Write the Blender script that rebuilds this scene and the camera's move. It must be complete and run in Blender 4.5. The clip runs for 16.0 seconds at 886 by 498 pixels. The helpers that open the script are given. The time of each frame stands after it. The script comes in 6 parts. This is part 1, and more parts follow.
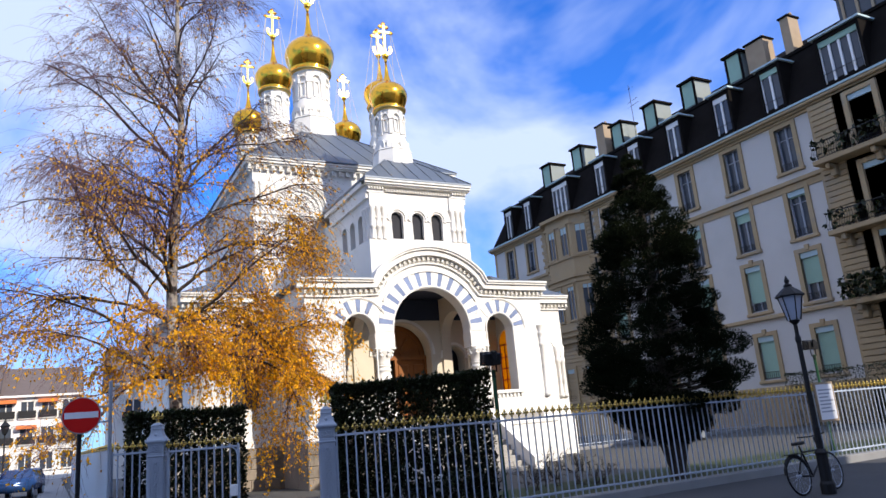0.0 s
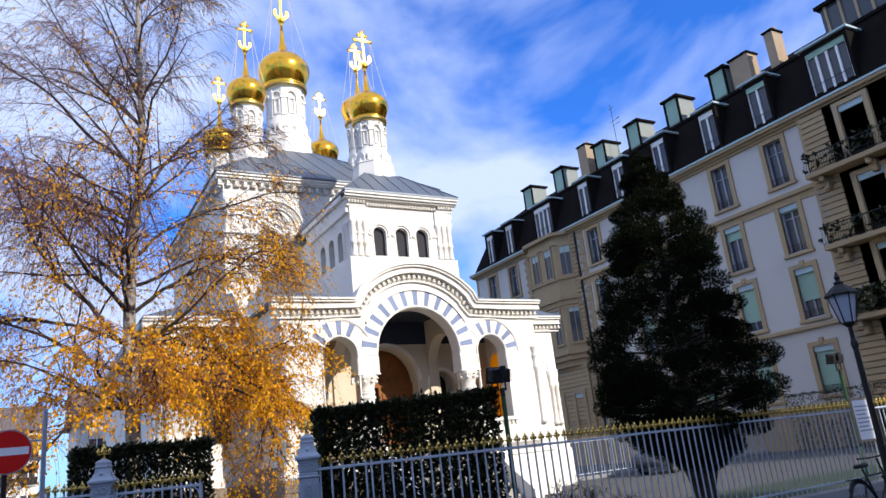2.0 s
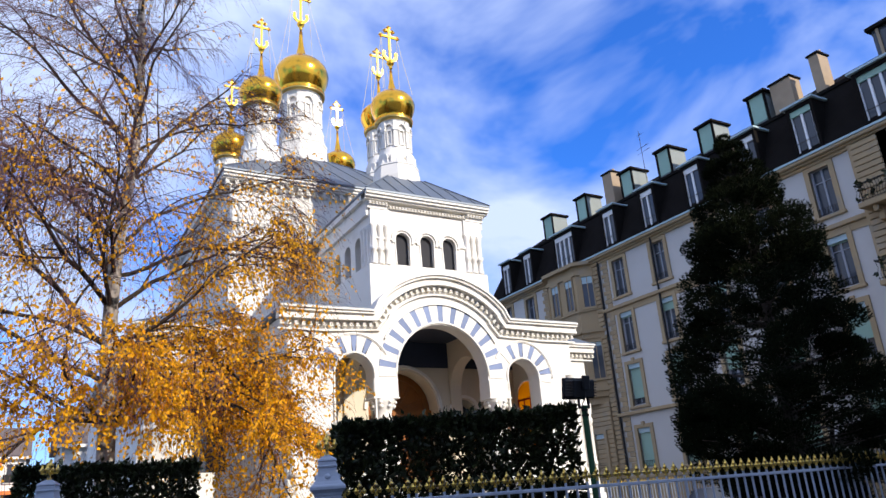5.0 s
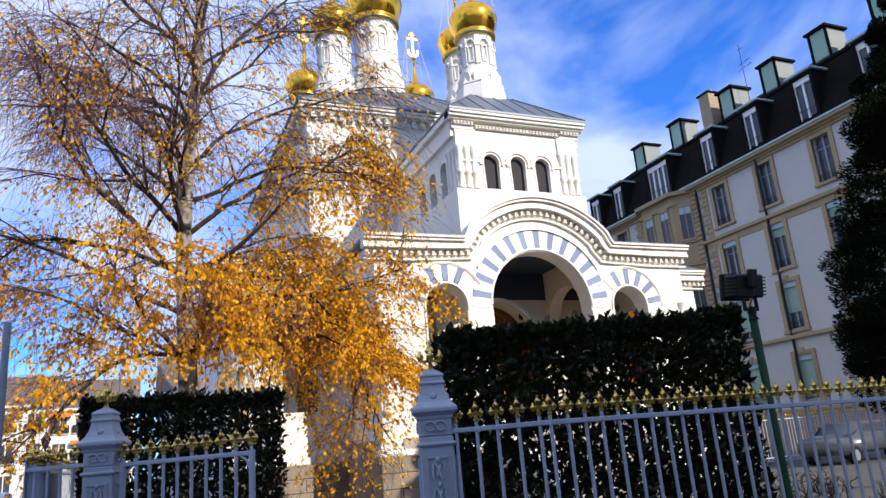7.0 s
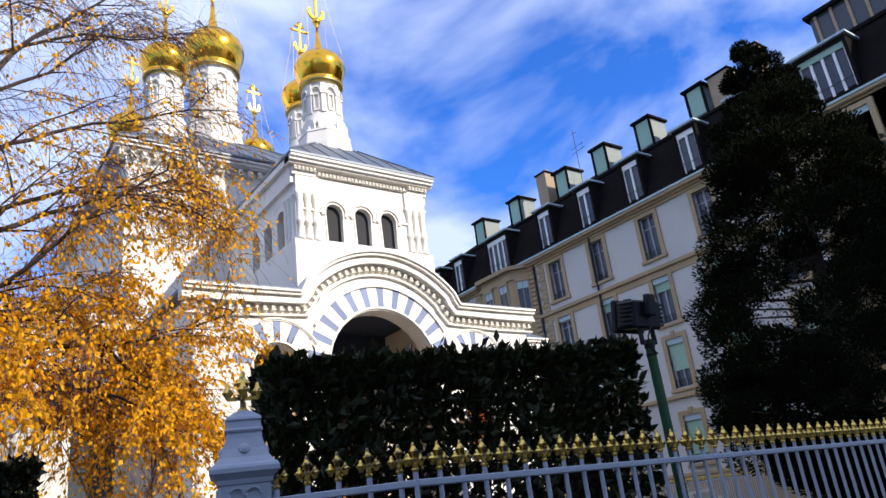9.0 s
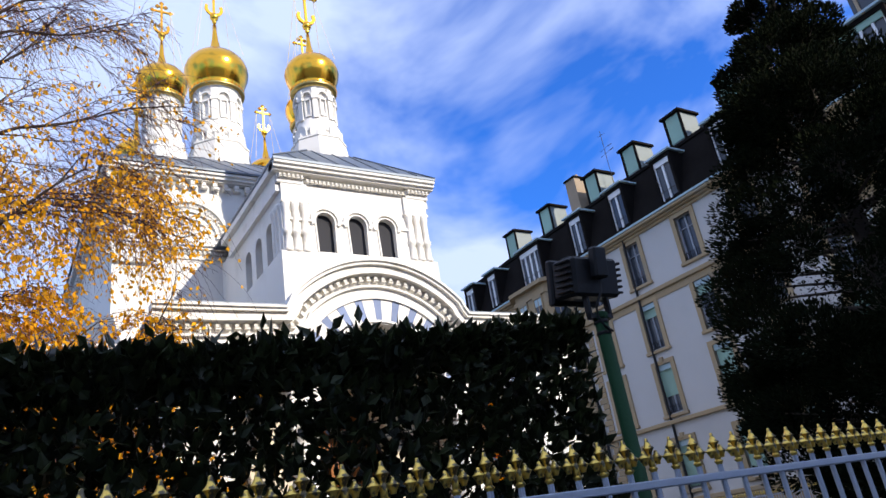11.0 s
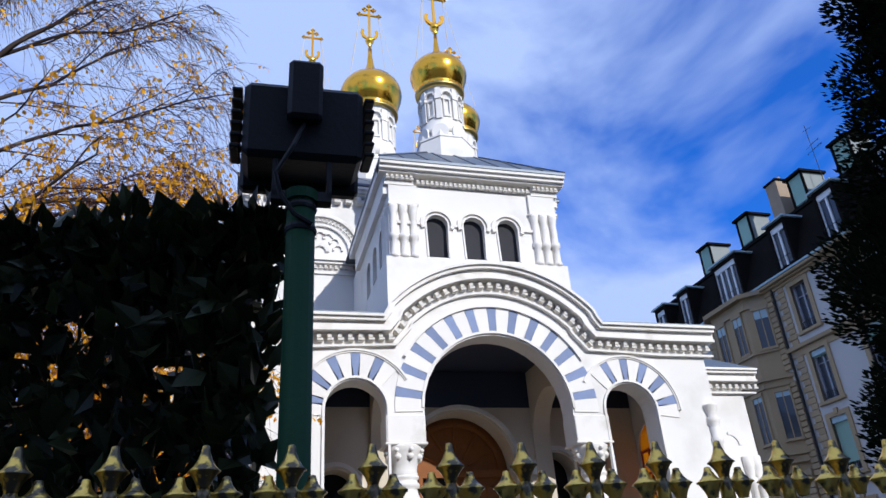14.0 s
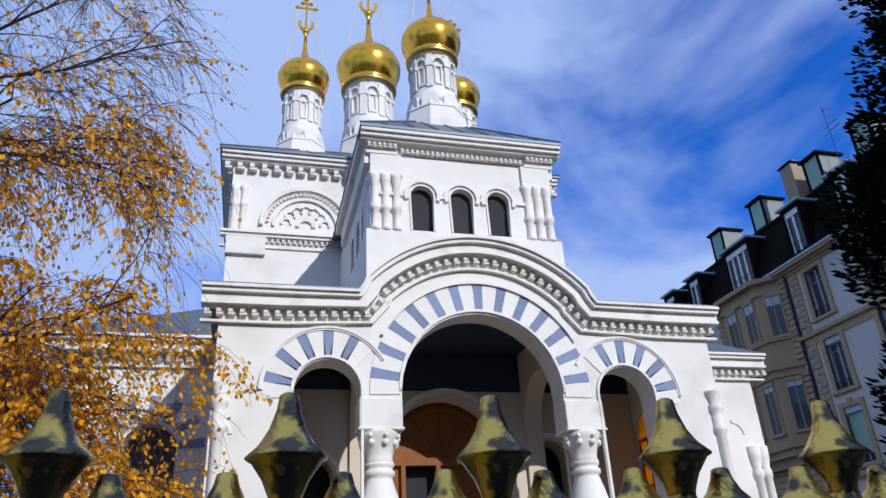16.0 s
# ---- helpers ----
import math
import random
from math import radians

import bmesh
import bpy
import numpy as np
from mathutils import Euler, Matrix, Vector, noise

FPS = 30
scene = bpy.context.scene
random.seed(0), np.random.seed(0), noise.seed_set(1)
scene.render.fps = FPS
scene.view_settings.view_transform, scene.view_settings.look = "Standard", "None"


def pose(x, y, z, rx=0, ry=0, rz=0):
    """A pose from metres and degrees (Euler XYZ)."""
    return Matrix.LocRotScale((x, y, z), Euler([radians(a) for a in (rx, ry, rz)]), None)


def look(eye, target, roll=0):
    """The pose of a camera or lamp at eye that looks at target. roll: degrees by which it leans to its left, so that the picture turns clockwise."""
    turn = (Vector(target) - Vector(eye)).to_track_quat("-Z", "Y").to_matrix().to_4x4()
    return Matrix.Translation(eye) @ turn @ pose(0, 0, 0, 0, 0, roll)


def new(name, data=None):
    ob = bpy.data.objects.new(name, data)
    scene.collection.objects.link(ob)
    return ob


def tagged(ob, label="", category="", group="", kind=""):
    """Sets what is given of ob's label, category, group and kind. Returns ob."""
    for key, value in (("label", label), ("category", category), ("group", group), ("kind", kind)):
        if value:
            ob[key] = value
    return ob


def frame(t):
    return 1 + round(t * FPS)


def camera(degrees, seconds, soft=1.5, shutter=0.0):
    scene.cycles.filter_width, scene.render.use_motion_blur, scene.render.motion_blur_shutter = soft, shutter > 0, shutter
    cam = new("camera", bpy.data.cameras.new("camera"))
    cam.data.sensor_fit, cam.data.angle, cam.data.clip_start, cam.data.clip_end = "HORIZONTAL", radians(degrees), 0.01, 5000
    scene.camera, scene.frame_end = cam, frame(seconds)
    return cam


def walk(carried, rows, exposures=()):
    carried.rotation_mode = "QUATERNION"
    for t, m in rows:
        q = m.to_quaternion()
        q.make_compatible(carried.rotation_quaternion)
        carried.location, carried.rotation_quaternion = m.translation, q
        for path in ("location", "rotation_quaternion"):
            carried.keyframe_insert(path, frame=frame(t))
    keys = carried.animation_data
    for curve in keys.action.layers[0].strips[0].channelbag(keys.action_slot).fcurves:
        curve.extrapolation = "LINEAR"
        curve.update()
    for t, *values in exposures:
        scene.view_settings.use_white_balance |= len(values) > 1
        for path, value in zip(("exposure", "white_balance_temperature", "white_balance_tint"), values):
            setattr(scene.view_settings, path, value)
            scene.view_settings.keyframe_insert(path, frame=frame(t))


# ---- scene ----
cam = camera(63.0, 16.0)
METRES, EYE, TILT, LEAN, TURN = 16.0, 1.65, 0.0, 0.0, -28.7
ROWS = [
    (0.0, 0.0, 0.0, 0.0, 1.19, 13.76, 4.88),
    (0.5, -0.001, 0.0305, 0.0024, -0.12, 16.68, 3.58),
    (1.0, -0.0039, 0.0635, 0.0036, 2.54, 19.5, 4.8),
    (1.5, -0.0185, 0.0967, 0.0017, 1.36, 19.49, 3.22),
    (2.0, -0.0277, 0.1296, -0.0026, -0.44, 16.14, 6.18),
    (2.5, -0.0369, 0.1657, -0.0, 3.46, 14.29, 5.17),
    (3.0, -0.0502, 0.1976, 0.0009, 0.5, 16.21, 3.23),
    (3.5, -0.0594, 0.2307, 0.0012, -1.35, 19.73, 4.24),
    (6.0, -0.0892, 0.3862, -0.0032, 1.64, 18.79, 4.23),
    (6.5, -0.096, 0.4189, -0.0047, 5.87, 19.06, 4.75),
    (7.0, -0.1028, 0.4495, -0.0097, 6.27, 15.64, 4.62),
    (7.5, -0.112, 0.4793, -0.0099, 2.14, 14.99, 3.4),
    (8.0, -0.1156, 0.5097, -0.0112, -1.09, 16.25, 5.83),
    (8.5, -0.1183, 0.5367, -0.0133, -6.48, 19.56, 6.51),
    (11.0, -0.0276, 0.6714, -0.0094, -1.78, 22.85, 8.76),
    (11.5, -0.012, 0.6997, -0.0092, 3.43, 26.1, 5.93),
    (12.0, 0.0077, 0.7272, -0.0095, 2.84, 25.41, 6.09),
    (12.5, 0.0308, 0.7505, -0.0074, 8.52, 27.92, 5.0),
    (13.0, 0.0526, 0.7782, -0.0086, 8.06, 26.79, 3.79),
    (13.5, 0.0749, 0.8054, -0.0067, 12.19, 27.9, 4.94),
    (14.0, 0.0973, 0.8218, -0.0066, 13.9, 26.87, 3.68),
    (14.5, 0.1069, 0.8446, -0.0049, 13.13, 27.77, 0.31),
    (15.0, 0.1146, 0.8672, -0.0044, 13.7, 26.73, 0.84),
    (15.5, 0.1199, 0.8869, 0.0009, 16.38, 26.74, 1.27),
    (16.0, 0.1188, 0.9009, 0.0044, 14.62, 25.94, 2.87),
]
EXPOSURES = [(0.0, 0.26, 6600, 10), (6.0, 0.28, 6700, 10), (8.5, 0.34, 6850, 10), (11.0, 0.28, 6600, 10), (12.5, 0.05, 6050, 10), (14.0, -0.20, 5800, 10), (16.0, -0.42, 5750, 10)]
walk(cam, [(t, pose(0, 0, EYE, TILT, LEAN, TURN) @ pose(METRES * x, METRES * y, METRES * z, 90 + pitch, roll, yaw)) for t, x, y, z, yaw, pitch, roll in ROWS], exposures=EXPOSURES)

# ---- world, sun, exposure ----
SUN_AZ, SUN_EL = 21.0, 27.0
GROUND = -0.12
sun_dir = Vector((math.sin(radians(SUN_AZ)) * math.cos(radians(SUN_EL)), -math.cos(radians(SUN_AZ)) * math.cos(radians(SUN_EL)), math.sin(radians(SUN_EL))))
sun_data = bpy.data.lights.new("sun", "SUN")
sun_data.energy, sun_data.angle, sun_data.color = 5.0, radians(0.5), (1.0, 0.915, 0.80)
new("sun", sun_data).matrix_world = look(sun_dir * 60, (0, 0, 0))
world = bpy.data.worlds.new("world")
scene.world = world
world.use_nodes = True
wn, wl = world.node_tree.nodes, world.node_tree.links
sky = wn.new("ShaderNodeTexSky")
sky.sky_type, sky.sun_disc = "NISHITA", False
sky.sun_elevation, sky.sun_rotation = radians(SUN_EL), radians(180 - SUN_AZ)
sky.air_density, sky.dust_density, sky.ozone_density = 1.2, 0.3, 3.0
wco = wn.new("ShaderNodeTexCoord")
wmap = wn.new("ShaderNodeMapping")
wmap.inputs["Scale"].default_value = (1.0, 1.0, 1.5)
wmap.inputs["Location"].default_value = (0.35, 0.2, 0.1)
wl.new(wco.outputs["Generated"], wmap.inputs["Vector"])
cloud = wn.new("ShaderNodeTexNoise")
cloud.inputs["Scale"].default_value, cloud.inputs["Detail"].default_value, cloud.inputs["Roughness"].default_value = 2.1, 6.0, 0.52
cloud.inputs["Distortion"].default_value = 0.3
wl.new(wmap.outputs[0], cloud.inputs["Vector"])
ramp = wn.new("ShaderNodeValToRGB")
ramp.color_ramp.elements[0].position, ramp.color_ramp.elements[1].position = 0.352, 0.515
wsep = wn.new("ShaderNodeSeparateXYZ")
wl.new(wco.outputs["Generated"], wsep.inputs[0])
wbias = wn.new("ShaderNodeMath")
wbias.operation = "MULTIPLY_ADD"
wbias.inputs[1].default_value, wbias.inputs[2].default_value = 0.13, -0.05
wl.new(wsep.outputs["Z"], wbias.inputs[0])
wadd = wn.new("ShaderNodeMath")
wl.new(cloud.outputs["Fac"], wadd.inputs[0])
wl.new(wbias.outputs[0], wadd.inputs[1])
wl.new(wadd.outputs[0], ramp.inputs["Fac"])
wmix = wn.new("ShaderNodeMixRGB")
wmix.inputs["Color2"].default_value = (5.8, 7.1, 10.8, 1)
wl.new(ramp.outputs["Color"], wmix.inputs["Fac"])
wtint = wn.new("ShaderNodeMixRGB")
wtint.blend_type = "MULTIPLY"
wtint.inputs["Fac"].default_value = 1.0
wtint.inputs["Color2"].default_value = (0.34, 1.0, 2.35, 1)
wl.new(sky.outputs["Color"], wtint.inputs["Color1"])
wl.new(wtint.outputs["Color"], wmix.inputs["Color1"])
wl.new(wmix.outputs["Color"], wn["Background"].inputs["Color"])
wn["Background"].inputs["Strength"].default_value = 0.10
scene.view_settings.exposure = 0.0


# ---- materials ----
def mat(name, color, rough=0.7, metal=0.0, vary=0.12, big=1.5, fine=40.0, bump=0.15, second=None, seed=0.0, island=0.0, piece=0.0, spec=0.5):
    """A procedural surface: colour broken at two scales, bump, optional second colour in stains, variation piece by piece."""
    m = bpy.data.materials.new(name)
    m.use_nodes = True
    n, l = m.node_tree.nodes, m.node_tree.links
    b = n["Principled BSDF"]
    co = n.new("ShaderNodeTexCoord")
    mp = n.new("ShaderNodeMapping")
    mp.inputs["Location"].default_value = (seed, seed * 1.7, seed * 0.6)
    l.new(co.outputs["Object"], mp.inputs["Vector"])
    na, nb = n.new("ShaderNodeTexNoise"), n.new("ShaderNodeTexNoise")
    for t, sc, de in ((na, big, 5), (nb, fine, 3)):
        t.inputs["Scale"].default_value, t.inputs["Detail"].default_value = sc, de
        l.new(mp.outputs[0], t.inputs["Vector"])
    lo = tuple(c * (1 - vary) for c in color) + (1,)
    hi = tuple(min(1, c * (1 + vary)) for c in color) + (1,)
    mx = n.new("ShaderNodeMixRGB")
    mx.inputs["Color1"].default_value, mx.inputs["Color2"].default_value = lo, hi
    l.new(na.outputs["Fac"], mx.inputs["Fac"])
    last = mx.outputs["Color"]
    if second:
        r = n.new("ShaderNodeValToRGB")
        r.color_ramp.elements[0].position, r.color_ramp.elements[1].position = second[1], second[2]
        nc = n.new("ShaderNodeTexNoise")
        nc.inputs["Scale"].default_value, nc.inputs["Detail"].default_value = second[3], 6
        l.new(mp.outputs[0], nc.inputs["Vector"])
        l.new(nc.outputs["Fac"], r.inputs["Fac"])
        m2 = n.new("ShaderNodeMixRGB")
        l.new(r.outputs["Color"], m2.inputs["Fac"])
        l.new(last, m2.inputs["Color1"])
        m2.inputs["Color2"].default_value = (*second[0], 1)
        last = m2.outputs["Color"]
    for amount, out in ((island, "island"), (piece, "piece")):
        if amount:
            src = n.new("ShaderNodeNewGeometry").outputs["Random Per Island"] if out == "island" else n.new("ShaderNodeObjectInfo").outputs["Random"]
            mr = n.new("ShaderNodeMapRange")
            mr.inputs["To Min"].default_value, mr.inputs["To Max"].default_value = 1 - amount, 1 + amount
            l.new(src, mr.inputs["Value"])
            hs = n.new("ShaderNodeHueSaturation")
            l.new(mr.outputs["Result"], hs.inputs["Value"])
            l.new(last, hs.inputs["Color"])
            last = hs.outputs["Color"]
    mf = n.new("ShaderNodeMixRGB")
    mf.blend_type = "MULTIPLY"
    mf.inputs["Fac"].default_value = vary
    l.new(last, mf.inputs["Color1"])
    l.new(nb.outputs["Color"], mf.inputs["Color2"])
    l.new(mf.outputs["Color"], b.inputs["Base Color"])
    b.inputs["Roughness"].default_value, b.inputs["Metallic"].default_value = rough, metal
    b.inputs["Specular IOR Level"].default_value = spec
    if bump:
        bp = n.new("ShaderNodeBump")
        bp.inputs["Strength"].default_value, bp.inputs["Distance"].default_value = bump, 0.01
        l.new(nb.outputs["Fac"], bp.inputs["Height"])
        l.new(bp.outputs["Normal"], b.inputs["Normal"])
    return m


STUCCO = mat("white_stucco", (0.755, 0.735, 0.69), 0.85, vary=0.06, big=0.7, fine=60, bump=0.12, second=((0.60, 0.575, 0.52), 0.52, 0.78, 0.9))
TRIM = mat("white_trim", (0.755, 0.73, 0.68), 0.75, vary=0.05, big=2.0, fine=80, bump=0.08, second=((0.52, 0.49, 0.42), 0.55, 0.80, 1.7))
BLUEST = mat("blue_voussoir", (0.20, 0.255, 0.41), 0.75, vary=0.15, big=4, fine=50, piece=0.12)
WHITEST = mat("white_voussoir", (0.755, 0.73, 0.68), 0.75, vary=0.05, big=4, fine=50, piece=0.03)
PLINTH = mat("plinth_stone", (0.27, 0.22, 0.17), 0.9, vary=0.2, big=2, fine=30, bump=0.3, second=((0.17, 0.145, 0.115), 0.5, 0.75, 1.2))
ZINC = mat("zinc_roof", (0.115, 0.14, 0.175), 0.5, 0.35, vary=0.15, big=1.2, fine=25, bump=0.1, piece=0.08)
GOLD = mat("gilded_copper", (1.0, 0.50, 0.05), 0.17, 1.0, vary=0.05, big=2.0, fine=14, bump=0.02)
DARKGOLD = mat("old_gilding", (0.55, 0.42, 0.15), 0.4, 1.0, vary=0.2, big=5, fine=30)
CHAIN = mat("pale_gilt_chain", (0.78, 0.68, 0.46), 0.5, 0.2, vary=0.15, big=8, fine=40, bump=0)
# near-black colour that stands in for the shade inside rooms and openings
DARK = mat("interior_shade_black", (0.03, 0.03, 0.035), 0.9, vary=0.2, big=1)
WOOD = mat("varnished_oak", (0.27, 0.095, 0.02), 0.6, vary=0.25, big=3, fine=30, bump=0.1, spec=0.25)
PLASTER = mat("cream_plaster", (0.62, 0.55, 0.43), 0.9, vary=0.1, big=1.5, fine=40)
# yard grey darkened so that its colour carries the shade lying there
YARD = mat("shaded_yard_gravel", (0.075, 0.072, 0.066), 0.95, vary=0.2, big=0.5, fine=40, bump=0.3)
# navy of the vault, taken darker to hold the porch's shade
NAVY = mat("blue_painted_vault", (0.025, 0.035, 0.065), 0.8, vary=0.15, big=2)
ASPHALT = mat("asphalt", (0.055, 0.056, 0.06), 0.9, vary=0.25, big=0.8, fine=120, bump=0.3)
PAVE = mat("pale_paving", (0.34, 0.32, 0.29), 0.9, vary=0.15, big=0.8, fine=60, bump=0.2)
KERB = mat("kerb_stone", (0.24, 0.24, 0.24), 0.9, vary=0.2, big=2, fine=60, bump=0.3)
GRASS = mat("lawn", (0.035, 0.055, 0.015), 0.95, vary=0.35, big=2, fine=50, bump=0.4)
IRON = mat("grey_blue_paint", (0.36, 0.41, 0.49), 0.5, vary=0.10, big=6, fine=70, bump=0.1)
GILT = mat("worn_gilt_paint", (1.0, 0.62, 0.13), 0.30, 0.85, vary=0.2, big=30, fine=160, bump=0.25, second=((0.13, 0.11, 0.07), 0.49, 0.57, 32.0))
GREENP = mat("green_pole_paint", (0.010, 0.050, 0.019), 0.65, vary=0.15, big=4, fine=60, spec=0.2)
BLACKM = mat("black_cast_metal", (0.009, 0.009, 0.010), 0.55, vary=0.2, big=6, fine=60, spec=0.3)
STONEY = mat("yellow_sandstone", (0.36, 0.265, 0.15), 0.9, vary=0.12, big=0.7, fine=12, bump=0.2, piece=0.06, second=((0.27, 0.24, 0.19), 0.55, 0.8, 0.8))
RENDER = mat("pale_render", (0.48, 0.465, 0.445), 0.9, vary=0.05, big=0.5, fine=20, bump=0.1, second=((0.43, 0.415, 0.39), 0.5, 0.8, 0.4))
SLATE = mat("dark_slate", (0.014, 0.012, 0.011), 0.9, vary=0.35, big=1.5, fine=12, bump=0.3, spec=0.03)
SHUTTER = mat("green_blind", (0.27, 0.42, 0.34), 0.7, vary=0.08, big=2, fine=20, piece=0.10)
PAINTW = mat("white_window_paint", (0.72, 0.72, 0.72), 0.5, vary=0.05)
BRICKC = mat("chimney_brick", (0.36, 0.27, 0.18), 0.9, vary=0.2, big=2, fine=20)
BARK = mat("birch_bark", (0.36, 0.32, 0.28), 0.85, vary=0.2, big=3, fine=20, bump=0.4, second=((0.05, 0.045, 0.04), 0.52, 0.62, 5.0))
LIMB = mat("birch_limb_bark", (0.055, 0.042, 0.036), 0.9, vary=0.3, big=3, fine=20, bump=0.3, second=((0.20, 0.17, 0.15), 0.58, 0.70, 4.0), spec=0.1)
TWIG = mat("birch_twig", (0.115, 0.056, 0.066), 0.9, vary=0.2, big=3, fine=20, bump=0)
DARKBARK = mat("dark_bark", (0.07, 0.055, 0.045), 0.9, vary=0.25, big=4, fine=30, bump=0.4)


def leafmat(name, color, trans, vary, rough=0.6, spec=0.2):
    m = mat(name, color, rough, vary=0.2, big=1.2, fine=30, bump=0, island=vary, spec=spec)
    n, l = m.node_tree.nodes, m.node_tree.links
    b = n["Principled BSDF"]
    t = n.new("ShaderNodeBsdfTranslucent")
    mix = n.new("ShaderNodeMixShader")
    mix.inputs["Fac"].default_value = trans
    src = b.inputs["Base Color"].links[0].from_socket
    l.new(src, t.inputs["Color"])
    l.new(b.outputs[0], mix.inputs[1])
    l.new(t.outputs[0], mix.inputs[2])
    l.new(mix.outputs[0], n["Material Output"].inputs["Surface"])
    return m


BIRCHLEAF = leafmat("golden_birch_leaf", (0.92, 0.44, 0.014), 0.5, 0.45)
LAUREL = leafmat("laurel_leaf", (0.026, 0.034, 0.011), 0.12, 0.6, 0.42, 0.35)
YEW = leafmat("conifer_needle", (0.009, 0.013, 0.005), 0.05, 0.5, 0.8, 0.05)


def glassmat(name, tint, rough=0.03):
    m = bpy.data.materials.new(name)
    m.use_nodes = True
    b = m.node_tree.nodes["Principled BSDF"]
    b.inputs["Base Color"].default_value, b.inputs["Roughness"].default_value = (*tint, 1), rough
    b.inputs["Specular IOR Level"].default_value = 0.4
    return m


PANE = glassmat("window_glass", (0.05, 0.06, 0.075))


# ---- mesh helpers ----
def part(name, bm, material, parent=None, label="", smooth=False):
    me = bpy.data.meshes.new(name)
    bm.to_mesh(me)
    bm.free()
    me.materials.append(material)
    if smooth:
        for p in me.polygons:
            p.use_smooth = True
    ob = new(name, me)
    if parent:
        ob.parent = parent
    if label:
        ob["label"] = label
    return ob


def piece(name, me, parent, m):
    ob = new(name, me)
    ob.parent = parent
    ob.matrix_basis = m
    return ob


def pymesh(name, verts, faces, material, parent=None, smooth=False):
    me = bpy.data.meshes.new(name)
    me.from_pydata(verts, [], faces)
    me.materials.append(material)
    if smooth:
        me.polygons.foreach_set("use_smooth", [True] * len(me.polygons))
    ob = new(name, me)
    if parent:
        ob.parent = parent
    return ob


def thing(name, label, category, group="", kind="", at=None):
    ob = new(name)
    if at is not None:
        ob.matrix_basis = at
    return tagged(ob, label, category, group, kind)


def box(bm, x0, x1, y0, y1, z0, z1):
    v = [bm.verts.new(p) for p in ((x0, y0, z0), (x1, y0, z0), (x1, y1, z0), (x0, y1, z0), (x0, y0, z1), (x1, y0, z1), (x1, y1, z1), (x0, y1, z1))]
    for f in ((3, 2, 1, 0), (4, 5, 6, 7), (0, 1, 5, 4), (1, 2, 6, 5), (2, 3, 7, 6), (3, 0, 4, 7)):
        bm.faces.new([v[i] for i in f])
    return v


def boxes(*spec):
    bm = bmesh.new()
    for s in spec:
        box(bm, *s)
    return bm


def bevelled(w, *spec):
    bm = boxes(*spec)
    bmesh.ops.bevel(bm, geom=bm.edges[:], offset=w, segments=1, affect="EDGES")
    return bm


def lathe(profile, n=16, centre=(0, 0), bm=None, a0=0.0):
    """Turns (radius, z) rows about a vertical axis."""
    bm = bm or bmesh.new()
    rings = []
    for r, z in profile:
        rings.append([bm.verts.new((centre[0] + r * math.cos(a0 + 2 * math.pi * k / n), centre[1] + r * math.sin(a0 + 2 * math.pi * k / n), z)) for k in range(n)])
    for a, b in zip(rings, rings[1:]):
        for k in range(n):
            bm.faces.new((a[k], a[(k + 1) % n], b[(k + 1) % n], b[k]))
    bm.faces.new(rings[0][::-1])
    bm.faces.new(rings[-1])
    return bm


def tube(bm, pts, radii, n=6):
    rings = []
    for i, p in enumerate(pts):
        d = (Vector(pts[min(i + 1, len(pts) - 1)]) - Vector(pts[max(i - 1, 0)])).normalized()
        u = d.cross(Vector((0.31, 0.17, 0.93)) if abs(d.z) < 0.9 else Vector((1, 0, 0))).normalized()
        v = d.cross(u)
        r = radii if isinstance(radii, (int, float)) else radii[i]
        rings.append([bm.verts.new(Vector(p) + r * (math.cos(6.28319 * k / n) * u + math.sin(6.28319 * k / n) * v)) for k in range(n)])
    for a, b in zip(rings, rings[1:]):
        for k in range(n):
            bm.faces.new((a[k], a[(k + 1) % n], b[(k + 1) % n], b[k]))
    bm.faces.new(rings[0][::-1])
    bm.faces.new(rings[-1])
    return bm


